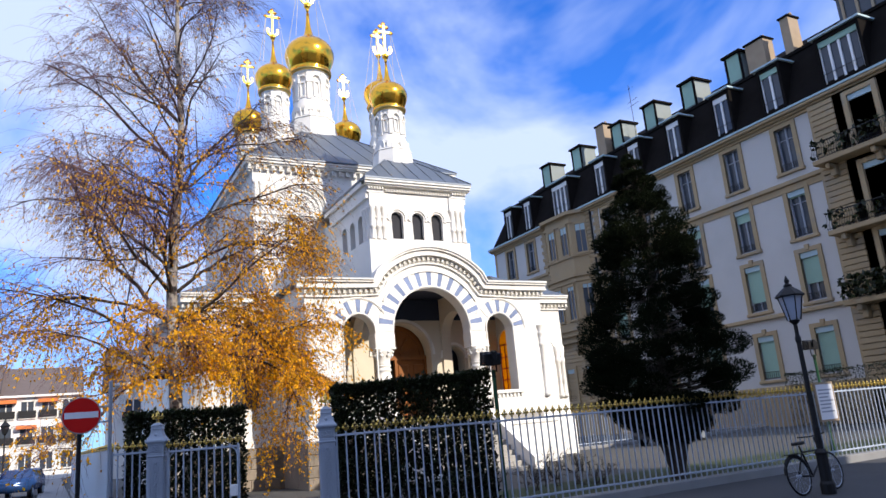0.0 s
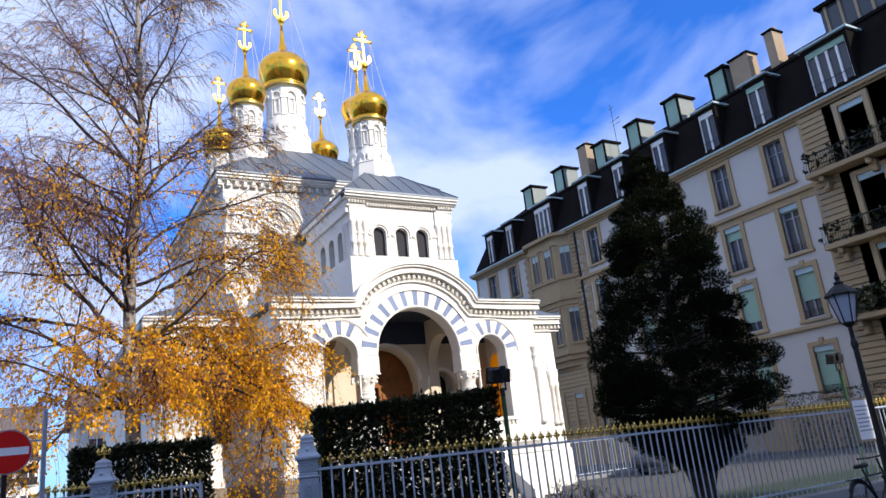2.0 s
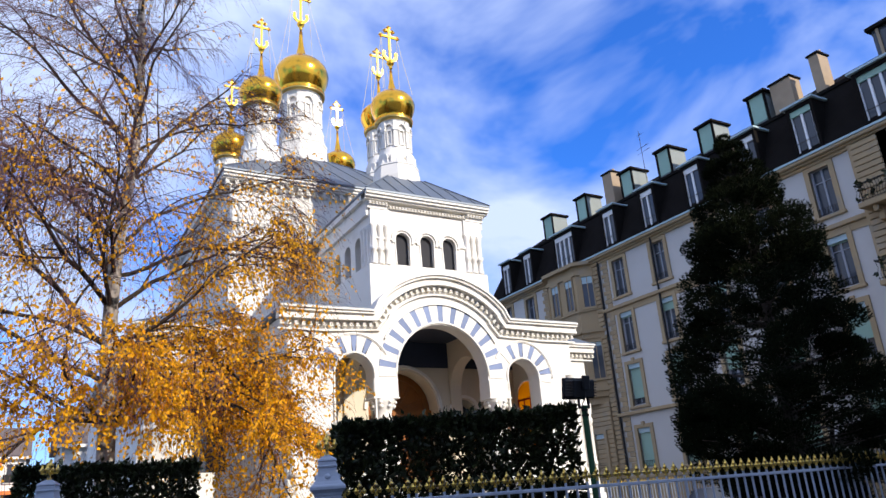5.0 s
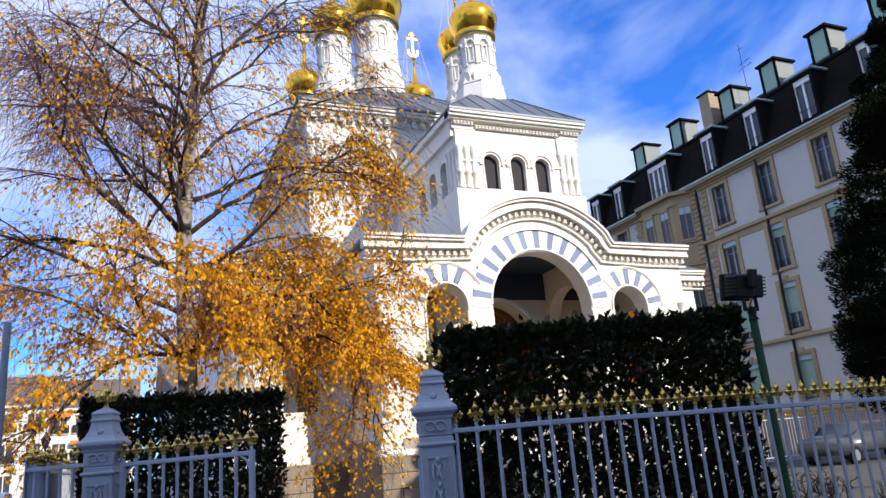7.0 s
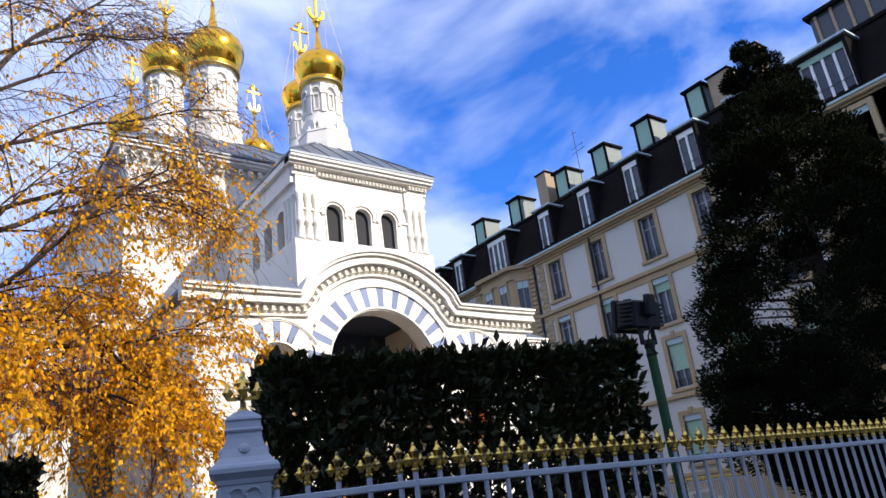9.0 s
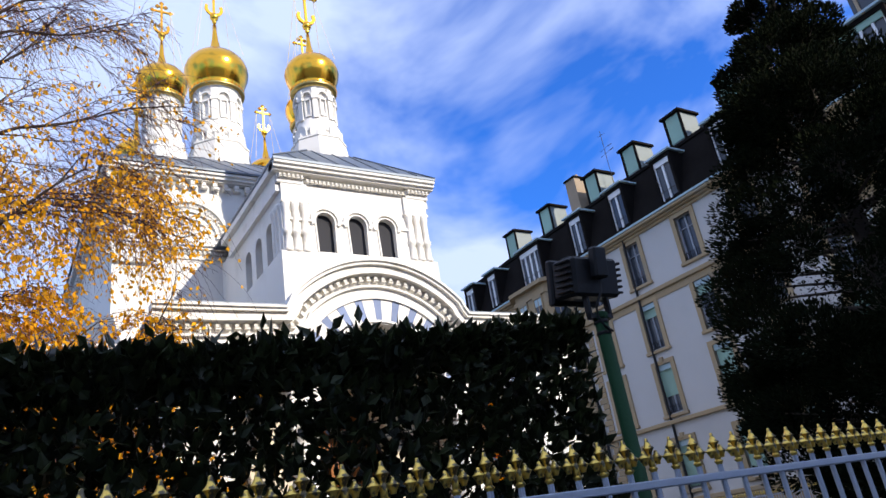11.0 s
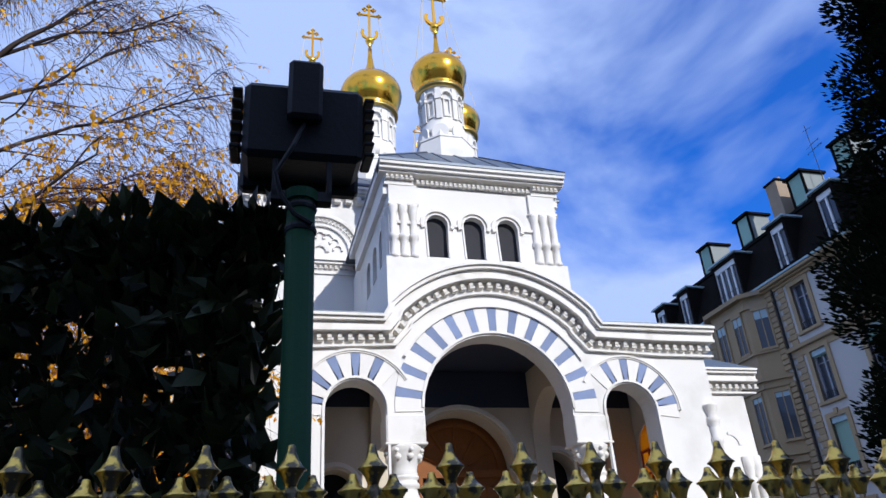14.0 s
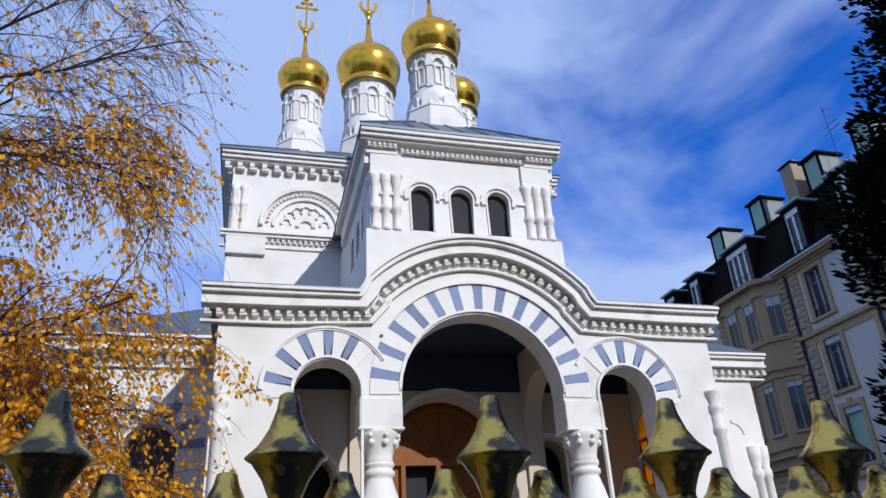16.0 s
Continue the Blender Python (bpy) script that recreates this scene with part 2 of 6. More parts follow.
def arched_wall(x0, x1, z0, top, openings, y0, y1, bm=None, piers=()):
    """A wall along x, y0 to y1 thick, from z0 to top(x), with round-headed openings (centre, radius, springing, sill)."""
    bm = bm or bmesh.new()
    xs = {x0, x1}
    for c, r, zs, zl in openings:
        for k in range(17):
            xs.add(c - r * math.cos(math.pi * k / 16))
    n = 24
    for p in piers:
        xs.update(p[:2])
    for k in range(n + 1):
        xs.add(x0 + (x1 - x0) * k / n)
    xs = sorted(xs)
    xs = [x for i, x in enumerate(xs) if i == 0 or x - xs[i - 1] > 1e-5]

    def quad(*p):
        bm.faces.new([bm.verts.new(q) for q in p])

    def column(a, b, la, lb, ha, hb):
        quad((a, y0, la), (b, y0, lb), (b, y0, hb), (a, y0, ha))
        quad((a, y1, ha), (b, y1, hb), (b, y1, lb), (a, y1, la))
        quad((a, y0, ha), (b, y0, hb), (b, y1, hb), (a, y1, ha))
        quad((a, y1, la), (b, y1, lb), (b, y0, lb), (a, y0, la))

    for a, b in zip(xs, xs[1:]):
        mid = (a + b) / 2
        op = next((o for o in openings if abs(mid - o[0]) < o[1]), None)
        if op is None:
            lo = next((p[2] for p in piers if p[0] - 1e-4 < mid < p[1] + 1e-4), z0)
            column(a, b, lo, lo, top(a), top(b))
            continue
        c, r, zs, zl = op
        arch = [zs + math.sqrt(max(0, r * r - (x - c) ** 2)) for x in (a, b)]
        column(a, b, arch[0], arch[1], top(a), top(b))
        if zl > z0:
            column(a, b, z0, z0, zl, zl)
    for c, r, zs, zl in openings:
        foot = [next((p[2] for p in piers if abs(x - p[0]) < 0.03 or abs(x - p[1]) < 0.03), zl) for x in (c - r, c + r)]
        quad((c - r, y0, foot[0]), (c - r, y0, zs), (c - r, y1, zs), (c - r, y1, foot[0]))
        quad((c + r, y1, foot[1]), (c + r, y1, zs), (c + r, y0, zs), (c + r, y0, foot[1]))
    for x, flip in ((x0, False), (x1, True)):
        q = [(x, y1, z0), (x, y1, top(x)), (x, y0, top(x)), (x, y0, z0)]
        quad(*(q[::-1] if flip else q))
    bmesh.ops.remove_doubles(bm, verts=bm.verts[:], dist=1e-5)
    return bm


def offset_path(path, d):
    """A path in x and z, moved down along its normals."""
    out = []
    for i, (x, z) in enumerate(path):
        n = Vector((0, 0))
        for a, b in ((i - 1, i), (i, i + 1)):
            if 0 <= a and b < len(path):
                t = Vector((path[b][0] - path[a][0], path[b][1] - path[a][1])).normalized()
                n += Vector((t.y, -t.x))
        n.normalize()
        out.append((x + n.x * d, z + n.y * d))
    return out


def band(bm, path, d0, d1, y0, y1):
    """A moulding along a path in x and z, between two offsets, from y0 (front) to y1."""
    a, b = offset_path(path, d0), offset_path(path, d1)
    rows = [[bm.verts.new((p[i][0], y, p[i][1])) for i in range(len(path))] for p, y in ((a, y0), (b, y0), (b, y1), (a, y1))]
    for r, s in zip(rows, rows[1:] + rows[:1]):
        for i in range(len(path) - 1):
            bm.faces.new((r[i], s[i], s[i + 1], r[i + 1]))
    bm.faces.new([r[0] for r in rows][::-1])
    bm.faces.new([r[-1] for r in rows])
    return bm


def arc(cx, cz, r, a0, a1, n=24):
    return [(cx + r * math.cos(radians(a0 + (a1 - a0) * k / n)), cz + r * math.sin(radians(a0 + (a1 - a0) * k / n))) for k in range(n + 1)]


# ---- ground ----
ground = part("ground", boxes((-400, 400, -400, 600, GROUND - 0.4, GROUND - 0.01)), ASPHALT)
tagged(ground, "grey asphalt ground of the streets around the church", "ground", kind="structure")
yard = part("pavement", boxes((0.8, 38.0, 16.6, 60, GROUND - 0.2, GROUND + 0.03)), YARD)
tagged(yard, "grey gravelled church yard behind the fence, colour darkened for shade", "pavement", kind="structure")
lawn = part("lawn", boxes((5.2, 34.0, 12.5, 16.4, GROUND - 0.2, GROUND + 0.06)), GRASS)
tagged(lawn, "short green lawn strip inside the fence", "lawn", kind="structure")

# ---- the church ----
CX = 12.98
FY = 25.1
church = thing("church", "white stuccoed church with gilded onion domes and a striped arched porch", "church", at=None)


def dentils(parent, path, d, size, prot, y, step, name="dentil"):
    """Small blocks under a cornice, one by one along a path in x and z."""
    me = bpy.data.meshes.new(name)
    bm = boxes((-size / 2, size / 2, -prot, 0.03, -size * 0.2, size * 0.75), (-size / 2, size * 1.0, -prot * 0.9, 0.03, -size * 0.75, -size * 0.2))
    bm.to_mesh(me)
    bm.free()
    me.materials.append(TRIM)
    p = offset_path(path, d)
    rest = step / 2
    for (xa, za), (xb, zb) in zip(p, p[1:]):
        ln = math.hypot(xb - xa, zb - za)
        while rest < ln:
            f = rest / ln
            piece(name, me, parent, pose(xa + (xb - xa) * f, y, za + (zb - za) * f, 0, -math.degrees(math.atan2(zb - za, xb - xa)), 0))
            rest += step
        rest -= ln


def cornice(parent, path, y, layers, name="cornice", material=None):
    """A stepped moulding; layers of (from, to, projection) below the path."""
    for d0, d1, pr in layers:
        bm = band(bmesh.new(), path, d0, d1, y - pr, y + 0.05)
        bmesh.ops.recalc_face_normals(bm, faces=bm.faces[:])
        part(name, bm, material or TRIM, parent)


def voussoirs(parent, c, zc, r0, r1, step, limit, y, skip=lambda x: False):
    """Striped arch stones, blue and white in turn, from the crown outwards."""
    k_max = int(limit / (step / 2)) + 1
    for k in range(-k_max, k_max + 1):
        a = 90 + k * step / 2
        if abs(a - 90) > limit:
            continue
        h = step * (0.20 if k % 2 == 0 else 0.30) - 0.12
        bm = bmesh.new()
        a0, a1 = a - h, a + h
        if skip(c + (r0 + r1) / 2 * math.cos(radians(a))):
            continue
        path = arc(c, zc, r1, a1, a0, 3)
        band(bm, path, 0.0, r1 - r0, y, y + 0.08)
        bmesh.ops.recalc_face_normals(bm, faces=bm.faces[:])
        part("voussoir", bm, BLUEST if k % 2 == 0 else WHITEST, parent)


# porch front wall
porch = part("porch_front", arched_wall(7.85, 18.22, 1.9, lambda x: 7.15 if abs(x - CX) > 2.55 else max(7.15, 5.42 + math.sqrt(max(0, 3.12 ** 2 - (x - CX) ** 2))),
    [(CX, 1.66, 5.35, 1.9), (9.90, 0.62, 5.33, 2.85), (16.06, 0.62, 5.33, 2.85)], FY, FY + 0.55, piers=((10.52, 11.32, 5.2), (14.64, 15.44, 5.2))), STUCCO, church)
gable = [(7.52, 7.27), (9.0, 7.27), (10.44, 7.27), (10.52, 7.40)] + arc(CX, 5.42, 3.22, 141, 39, 28)[1:-1] + [(15.44, 7.40), (15.52, 7.27), (17.0, 7.27), (18.44, 7.27)]
cornice(church, gable, FY, [(0.0, 0.06, 0.40), (0.06, 0.14, 0.34), (0.14, 0.30, 0.24), (0.30, 0.36, 0.28), (0.62, 0.67, 0.10)], "porch_cornice")
dentils(church, gable, 0.47, 0.085, 0.16, FY, 0.215)
cornice(church, [(7.56, 7.31), (10.42, 7.31)], FY, [(0.0, 0.035, 0.36)], "flashing", ZINC)
cornice(church, [(15.54, 7.31), (18.40, 7.31)], FY, [(0.0, 0.035, 0.36)], "flashing", ZINC)
voussoirs(church, CX, 5.38, 1.70, 2.28, 13.6, 92, FY - 0.025)
for c, other in ((9.90, 1), (16.06, -1)):
    voussoirs(church, c, 5.35, 0.66, 1.18, 26.0, 94, FY - 0.022, lambda x, o=other, c=c: (x - c) * o > 0.62)
    cornice(church, arc(c, 5.35, 1.26, 180 if other > 0 else 150, 30 if other > 0 else 0, 20), FY, [(0.0, 0.045, 0.07), (0.045, 0.08, 0.045)], "hood_mould")
    cornice(church, [(c - 0.68, 2.85), (c - 0.68, 5.35)] + arc(c, 5.35, 0.68, 180, 0, 18) + [(c + 0.68, 2.85)], FY, [(0.0, 0.05, 0.05)], "arch_roll")
    part("sill", boxes((c - 0.85, c + 0.85, FY - 0.14, FY + 0.5, 2.72, 2.85)), TRIM, church)
    for k in range(9):
        part("sill_dentil", boxes((c - 0.76 + k * 0.18, c - 0.67 + k * 0.18, FY - 0.07, FY + 0.02, 2.58, 2.72)), TRIM, church)
cornice(church, arc(CX, 5.38, 2.34, 152, 28, 30), FY, [(0.0, 0.06, 0.08)], "hood_mould")
cornice(church, arc(CX, 5.38, 1.72, 180, 0, 30), FY, [(0.0, 0.055, 0.05)], "arch_roll")
# piers, capitals and bulging columns between the arches
for c in (10.91, 15.05):
    col = part("impost", bevelled(0.015, (c - 0.41, c + 0.41, FY - 0.035, FY + 0.6, 4.66, 5.22), (c - 0.44, c + 0.44, FY - 0.06, FY + 0.62, 4.62, 4.67)), TRIM, church)
    bm = lathe([(0.24, 4.02), (0.27, 4.08), (0.25, 4.14), (0.27, 4.25), (0.36, 4.50), (0.40, 4.58), (0.38, 4.63)], 16, (c, FY + 0.28))
    part("capital", bm, TRIM, church, smooth=True)
    for k in range(8):
        a = math.pi * 2 * k / 8 + 0.2
        for dz, rr in ((4.40, 0.075), (4.52, 0.05)):
            vx, vy = c + (0.33 + (dz - 4.4) * 0.5) * math.cos(a), FY + 0.28 + (0.33 + (dz - 4.4) * 0.5) * math.sin(a)
            part("volute", lathe([(0.01, -rr), (rr * 0.8, -rr * 0.5), (rr, 0), (rr * 0.8, rr * 0.5), (0.01, rr)], 8, (0, 0)), TRIM, church, smooth=True).matrix_basis = pose(vx, vy, dz)
    part("column", lathe([(0.34, 1.9), (0.34, 2.1), (0.30, 2.18), (0.33, 2.24), (0.42, 2.55), (0.46, 2.85), (0.43, 3.15), (0.33, 3.5), (0.25, 3.75), (0.24, 3.80), (0.29, 3.83), (0.29, 3.90), (0.25, 3.93), (0.25, 3.97), (0.28, 4.0), (0.28, 4.05)], 24, (c, FY + 0.28)), TRIM, church, smooth=True)
# plinth blocks with recessed joints on the street side of the porch
def plinth_blocks(x0, x1, y, rows, width):
    for j, (z0, z1) in enumerate(rows):
        x = x0 - (width / 2 if j % 2 else 0.0)
        while x < x1 - 0.05:
            a, b = max(x, x0), min(x + width, x1)
            if b - a > 0.12:
                part("stone_block", bevelled(0.018, (a + 0.008, b - 0.008, y - 0.035, y + 0.02, z0 + 0.008, z1 - 0.008)), PLINTH, church)
            x += width


plinth_blocks(7.70, 10.84, FY - 0.14, ((GROUND, 0.30), (0.30, 0.68), (0.68, 1.06), (1.06, 1.43)), 1.05)
plinth_blocks(4.30, 7.68, 28.12, ((GROUND, 0.30), (0.30, 0.68), (0.68, 1.06), (1.06, 1.43)), 1.1)
# corner colonnettes
for c in (8.0, 18.07):
    part("colonnette", lathe([(0.13, 2.5), (0.13, 2.62), (0.10, 2.7), (0.10, 4.55), (0.14, 4.6), (0.14, 4.7), (0.11, 4.74), (0.12, 4.92), (0.10, 4.95), (0.15, 5.05), (0.15, 5.15), (0.10, 5.2), (0.17, 5.42), (0.17, 5.46)], 12, (c, FY - 0.02)), TRIM, church, smooth=True)
    part("niche_arch", band(bmesh.new(), arc(c + (0.32 if c > 13 else -0.05), 4.55, 0.30, 90, 0, 10), 0, 0.07, FY - 0.03, FY + 0.02), TRIM, church)
# porch base and parapets; plinth brown left of the axis, white right of it
for a, b in ((7.75, 11.25), (14.71, 18.32)):
    part("parapet", boxes((a, b, FY - 0.06, FY + 0.6, 1.62, 1.9)), STUCCO, church)
    part("parapet_roll", bevelled(0.04, (a - 0.08, b + 0.08, FY - 0.18, FY + 0.6, 1.44, 1.62)), TRIM, church)
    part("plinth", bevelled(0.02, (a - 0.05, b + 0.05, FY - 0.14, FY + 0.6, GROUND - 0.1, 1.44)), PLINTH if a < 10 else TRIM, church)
# porch sides, floor, vault, back wall
def side_wall(x0, x1, openings, y0, y1, z0, z1):
    """A wall along y with round-headed openings given by their y."""
    bm = arched_wall(y0, y1, z0, lambda x: z1, openings, x0, x1)
    bmesh.ops.transform(bm, matrix=Matrix(((0, 1, 0, 0), (1, 0, 0, 0), (0, 0, 1, 0), (0, 0, 0, 1))), verts=bm.verts[:])
    bmesh.ops.reverse_faces(bm, faces=bm.faces[:])
    return bm


for x0, x1 in ((7.85, 8.35), (17.72, 18.22)):
    part("porch_side", side_wall(x0, x1, [(27.30, 0.62, 5.0, 2.95)], FY + 0.55, 28.3, 1.9, 7.15), STUCCO, church)
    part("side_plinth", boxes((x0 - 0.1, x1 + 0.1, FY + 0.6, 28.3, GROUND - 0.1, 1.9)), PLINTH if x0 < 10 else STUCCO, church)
part("porch_floor", boxes((8.36, 17.71, FY - 0.1, 28.6, GROUND, 1.895)), PAVE, church)
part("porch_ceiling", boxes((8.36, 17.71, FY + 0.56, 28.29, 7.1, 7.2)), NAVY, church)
part("porch_roof", boxes((7.6, 18.4, FY + 0.1, 28.3, 7.21, 7.30)), ZINC, church)
part("porch_back", arched_wall(8.36, 17.71, 1.9, lambda x: 7.09, [(12.95, 1.35, 4.70, 1.9), (15.4, 0.52, 4.5, 1.9), (9.85, 0.5, 4.2, 2.4)], 28.0, 28.62), PLASTER, church)
# flat navy sheet on the upper wall: vault colour with shade painted in
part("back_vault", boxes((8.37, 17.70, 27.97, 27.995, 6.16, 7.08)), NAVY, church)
# near-black sheet as painted shade behind the back wall's openings
part("recess_shade_sheet", boxes((8.4, 17.6, 28.9, 28.95, 1.9, 7.0)), DARK, church)
for c, r, zs in ((12.95, 1.42, 4.70), (15.4, 0.58, 4.5), (9.85, 0.56, 4.2)):
    part("back_arch_roll", band(bmesh.new(), arc(c, zs, r + 0.1, 180, 0, 20), 0, 0.1, 27.93, 28.02), TRIM, church)
# porch ribs
for c in (10.91, 15.05):
    part("vault_rib", side_wall(c - 0.22, c + 0.22, [(26.85, 1.05, 5.3, 1.95)], 25.66, 27.99, 1.95, 7.08), PLASTER, church)
# wooden door in the back wall
door = part("door", boxes((11.6, 14.3, 28.66, 28.74, 4.6, 6.05)), WOOD, church, "varnished wooden church door, one leaf standing open")
for a, b in ((11.6, 12.0), (12.84, 13.56), (13.56, 14.3)):
    part("door_leaf", boxes((a, b, 28.62, 28.72, 1.9, 4.62)), WOOD, door)
    for z in (2.15, 3.35):
        part("door_panel", bevelled(0.03, (a + 0.12, b - 0.12, 28.58, 28.64, z, z + 1.0)), WOOD, door)
part("door_frame", boxes((11.6, 14.3, 28.5, 28.66, 4.55, 4.72), (11.60, 11.70, 28.5, 28.66, 1.9, 4.55), (14.20, 14.3, 28.5, 28.66, 1.9, 4.55), (11.95, 12.05, 28.5, 28.66, 1.9, 4.55), (12.78, 12.88, 28.5, 28.66, 1.9, 4.55)), WOOD, door)

for k in range(5):
    a = radians(24 + 33 * k)
    part("fanlight_bar", tube(bmesh.new(), [(12.95 + 0.35 * math.cos(a), 28.63, 4.72 + 0.35 * math.sin(a)), (12.95 + 1.28 * math.cos(a), 28.63, 4.72 + 1.28 * math.sin(a))], 0.035, 6), WOOD, door)
part("fanlight_rim", band(bmesh.new(), arc(12.95, 4.72, 0.28, 180, 0, 16), 0, 0.09, 28.60, 28.65), WOOD, door)
part("fanlight_rim", band(bmesh.new(), arc(12.95, 4.72, 1.20, 180, 0, 24), 0, 0.10, 28.58, 28.65), WOOD, door)

# stained glass in the porch side
STAIN = bpy.data.materials.new("amber_stained_glass")
STAIN.use_nodes = True
_n, _l = STAIN.node_tree.nodes, STAIN.node_tree.links
_t = _n.new("ShaderNodeBsdfTranslucent")
_t.inputs["Color"].default_value = (0.95, 0.55, 0.04, 1)
_m = _n.new("ShaderNodeMixShader")
_m.inputs["Fac"].default_value = 0.85
_n["Principled BSDF"].inputs["Base Color"].default_value = (0.75, 0.35, 0.02, 1)
_n["Principled BSDF"].inputs["Roughness"].default_value = 0.15
_l.new(_n["Principled BSDF"].outputs[0], _m.inputs[1])
_l.new(_t.outputs[0], _m.inputs[2])
_l.new(_m.outputs[0], _n["Material Output"].inputs["Surface"])
REDP = mat("red_window_bar", (0.45, 0.03, 0.03), 0.5, vary=0.1)
for x in (8.30, 17.77):
    win = part("stained_window", side_wall(x - 0.012, x + 0.012, [], 26.71, 27.89, 2.98, 5.0), STAIN, church, "amber stained glass window with red bars")
    bm = band(bmesh.new(), arc(27.30, 5.0, 0.60, 180, 0, 14), 0, 0.60, x - 0.012, x + 0.012)
    bmesh.ops.transform(bm, matrix=Matrix(((0, 1, 0, 0), (1, 0, 0, 0), (0, 0, 1, 0), (0, 0, 0, 1))), verts=bm.verts[:])
    part("fanlight", bm, STAIN, win)
    for y in (26.73, 27.10, 27.50, 27.87):
        part("bar", boxes((x - 0.03, x + 0.03, y - 0.03, y + 0.03, 2.96, 5.0)), REDP, win)
    for z in (3.4, 3.9, 4.4, 4.95):
        part("bar", boxes((x - 0.025, x + 0.025, 26.75, 27.85, z - 0.025, z + 0.025)), REDP, win)

# front steps
steps = thing("front_steps", "pale stone steps with side walls leading up into the porch", "steps", kind="structure")
N_STEP = 11
for k in range(N_STEP):
    part("step", bevelled(0.012, (11.2, 14.76, 22.0 + 0.28 * k, 25.0, GROUND if k == 0 else 0.183 * k + GROUND - 0.02, 0.183 * (k + 1) + GROUND)), PAVE, steps)
for x in (10.85, 14.77):
    bm = bmesh.new()
    vs = [[bm.verts.new((xx, y, z)) for y, z in ((21.7, GROUND), (21.7, 0.35), (24.95, 2.35), (24.95, GROUND))] for xx in (x, x + 0.34)]
    bm.faces.new(vs[0]); bm.faces.new(vs[1][::-1])
    for k in range(4):
        bm.faces.new((vs[0][k], vs[1][k], vs[1][(k + 1) % 4], vs[0][(k + 1) % 4]))
    bmesh.ops.recalc_face_normals(bm, faces=bm.faces[:])
    part("string_wall", bm, STUCCO, steps)

# side wings behind the porch; plinth brown on the left, white on the right
for x0, x1, sgn in ((4.4, 8.3, -1), (17.8, 21.6, 1)):
    c = 6.5 if sgn < 0 else 19.6
    part("wing_front", arched_wall(x0, x1, 1.7, lambda x: 7.15, [(c, 0.55, 4.9, 2.9)] if sgn < 0 else [], 28.3, 28.9), STUCCO, church)
    if sgn < 0:
        voussoirs(church, c, 4.92, 0.6, 1.12, 28.0, 92, 28.28)
        part("wing_glass", boxes((c - 0.6, c + 0.6, 28.75, 28.78, 2.8, 5.6)), PANE, church)
    path = [(x0 - 0.4 if sgn < 0 else x0, 7.33), (x1 if sgn < 0 else x1 + 0.4, 7.33)]
    cornice(church, path, 28.3, [(0.0, 0.06, 0.40), (0.06, 0.14, 0.34), (0.14, 0.30, 0.24), (0.30, 0.36, 0.28), (0.62, 0.67, 0.10)], "wing_cornice")
    dentils(church, path, 0.47, 0.085, 0.16, 28.3, 0.215)
    part("wing_body", boxes((x0 + 0.002, x1 - 0.002, 28.88, 46.0, GROUND, 7.14)), STUCCO, church)
    part("wing_eave", boxes((x0 - 0.4, x1 + 0.4, 28.9, 46.3, 7.15, 7.34)), TRIM, church)
    part("wing_base", boxes((x0 - 0.06, x1 + 0.06, 28.2, 28.95, 1.45, 1.72)), TRIM, church)
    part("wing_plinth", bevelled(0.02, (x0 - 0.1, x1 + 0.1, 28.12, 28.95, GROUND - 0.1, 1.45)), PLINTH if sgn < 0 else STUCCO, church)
    bm = bmesh.new()
    inner = 7.4 if sgn < 0 else 18.6
    outer = x0 - 0.42 if sgn < 0 else x1 + 0.42
    a = [bm.verts.new(p) for p in ((outer, 27.95, 7.345), (inner, 27.95, 7.345), (inner, 46.3, 7.345), (outer, 46.3, 7.345), (inner, 29.5, 8.6), (inner, 46.3, 8.6))]
    for f in ((0, 1, 4), (0, 4, 5, 3), (1, 2, 5, 4), (3, 5, 2), (0, 3, 2, 1)):
        bm.faces.new([a[i] for i in f])
    bmesh.ops.recalc_face_normals(bm, faces=bm.faces[:])
    part("wing_roof", bm, ZINC, church)
    for k in range(2):
        xx = (x0 + 0.17 + 0.24 * k) if sgn < 0 else (x1 - 0.17 - 0.24 * k)
        part("colonnette", lathe([(0.13, 2.5), (0.13, 2.62), (0.10, 2.7), (0.10, 4.1), (0.14, 4.15), (0.14, 4.3), (0.10, 4.35), (0.15, 4.6), (0.16, 4.9)], 12, (xx, 28.27)), TRIM, church, smooth=True)

# bell tower
TX0, TX1, TY0, TY1 = 10.80, 15.14, 25.55, 29.95
wins = [(11.99, 0.265, 9.98, 9.10), (12.92, 0.265, 9.98, 9.10), (13.80, 0.265, 9.98, 9.10)]
tower = part("bell_tower", arched_wall(TX0, TX1, 7.2, lambda x: 11.0, wins, TY0, TY0 + 0.45), STUCCO, church)
for x0, x1 in ((TX0, TX0 + 0.45), (TX1 - 0.45, TX1)):
    part("tower_side", side_wall(x0, x1, [(26.55, 0.28, 9.98, 9.12), (27.5, 0.28, 9.98, 9.12), (28.45, 0.28, 9.98, 9.12)], TY0 + 0.45, TY1 + 1.3, 7.2, 11.0), STUCCO, tower)
# near-black block as painted shade inside the tower
part("tower_shade_block", boxes((TX0 + 0.46, TX1 - 0.46, TY0 + 1.6, TY1, 7.3, 10.9)), DARK, tower)
# thin near-black panels set in the openings, shade of the interior as colour
for c, rad, zs, zl in wins:
    part("opening_shade_panel", boxes((c - rad - 0.03, c + rad + 0.03, TY0 + 0.16, TY0 + 0.19, zl - 0.03, zs + rad + 0.03)), DARK, tower)
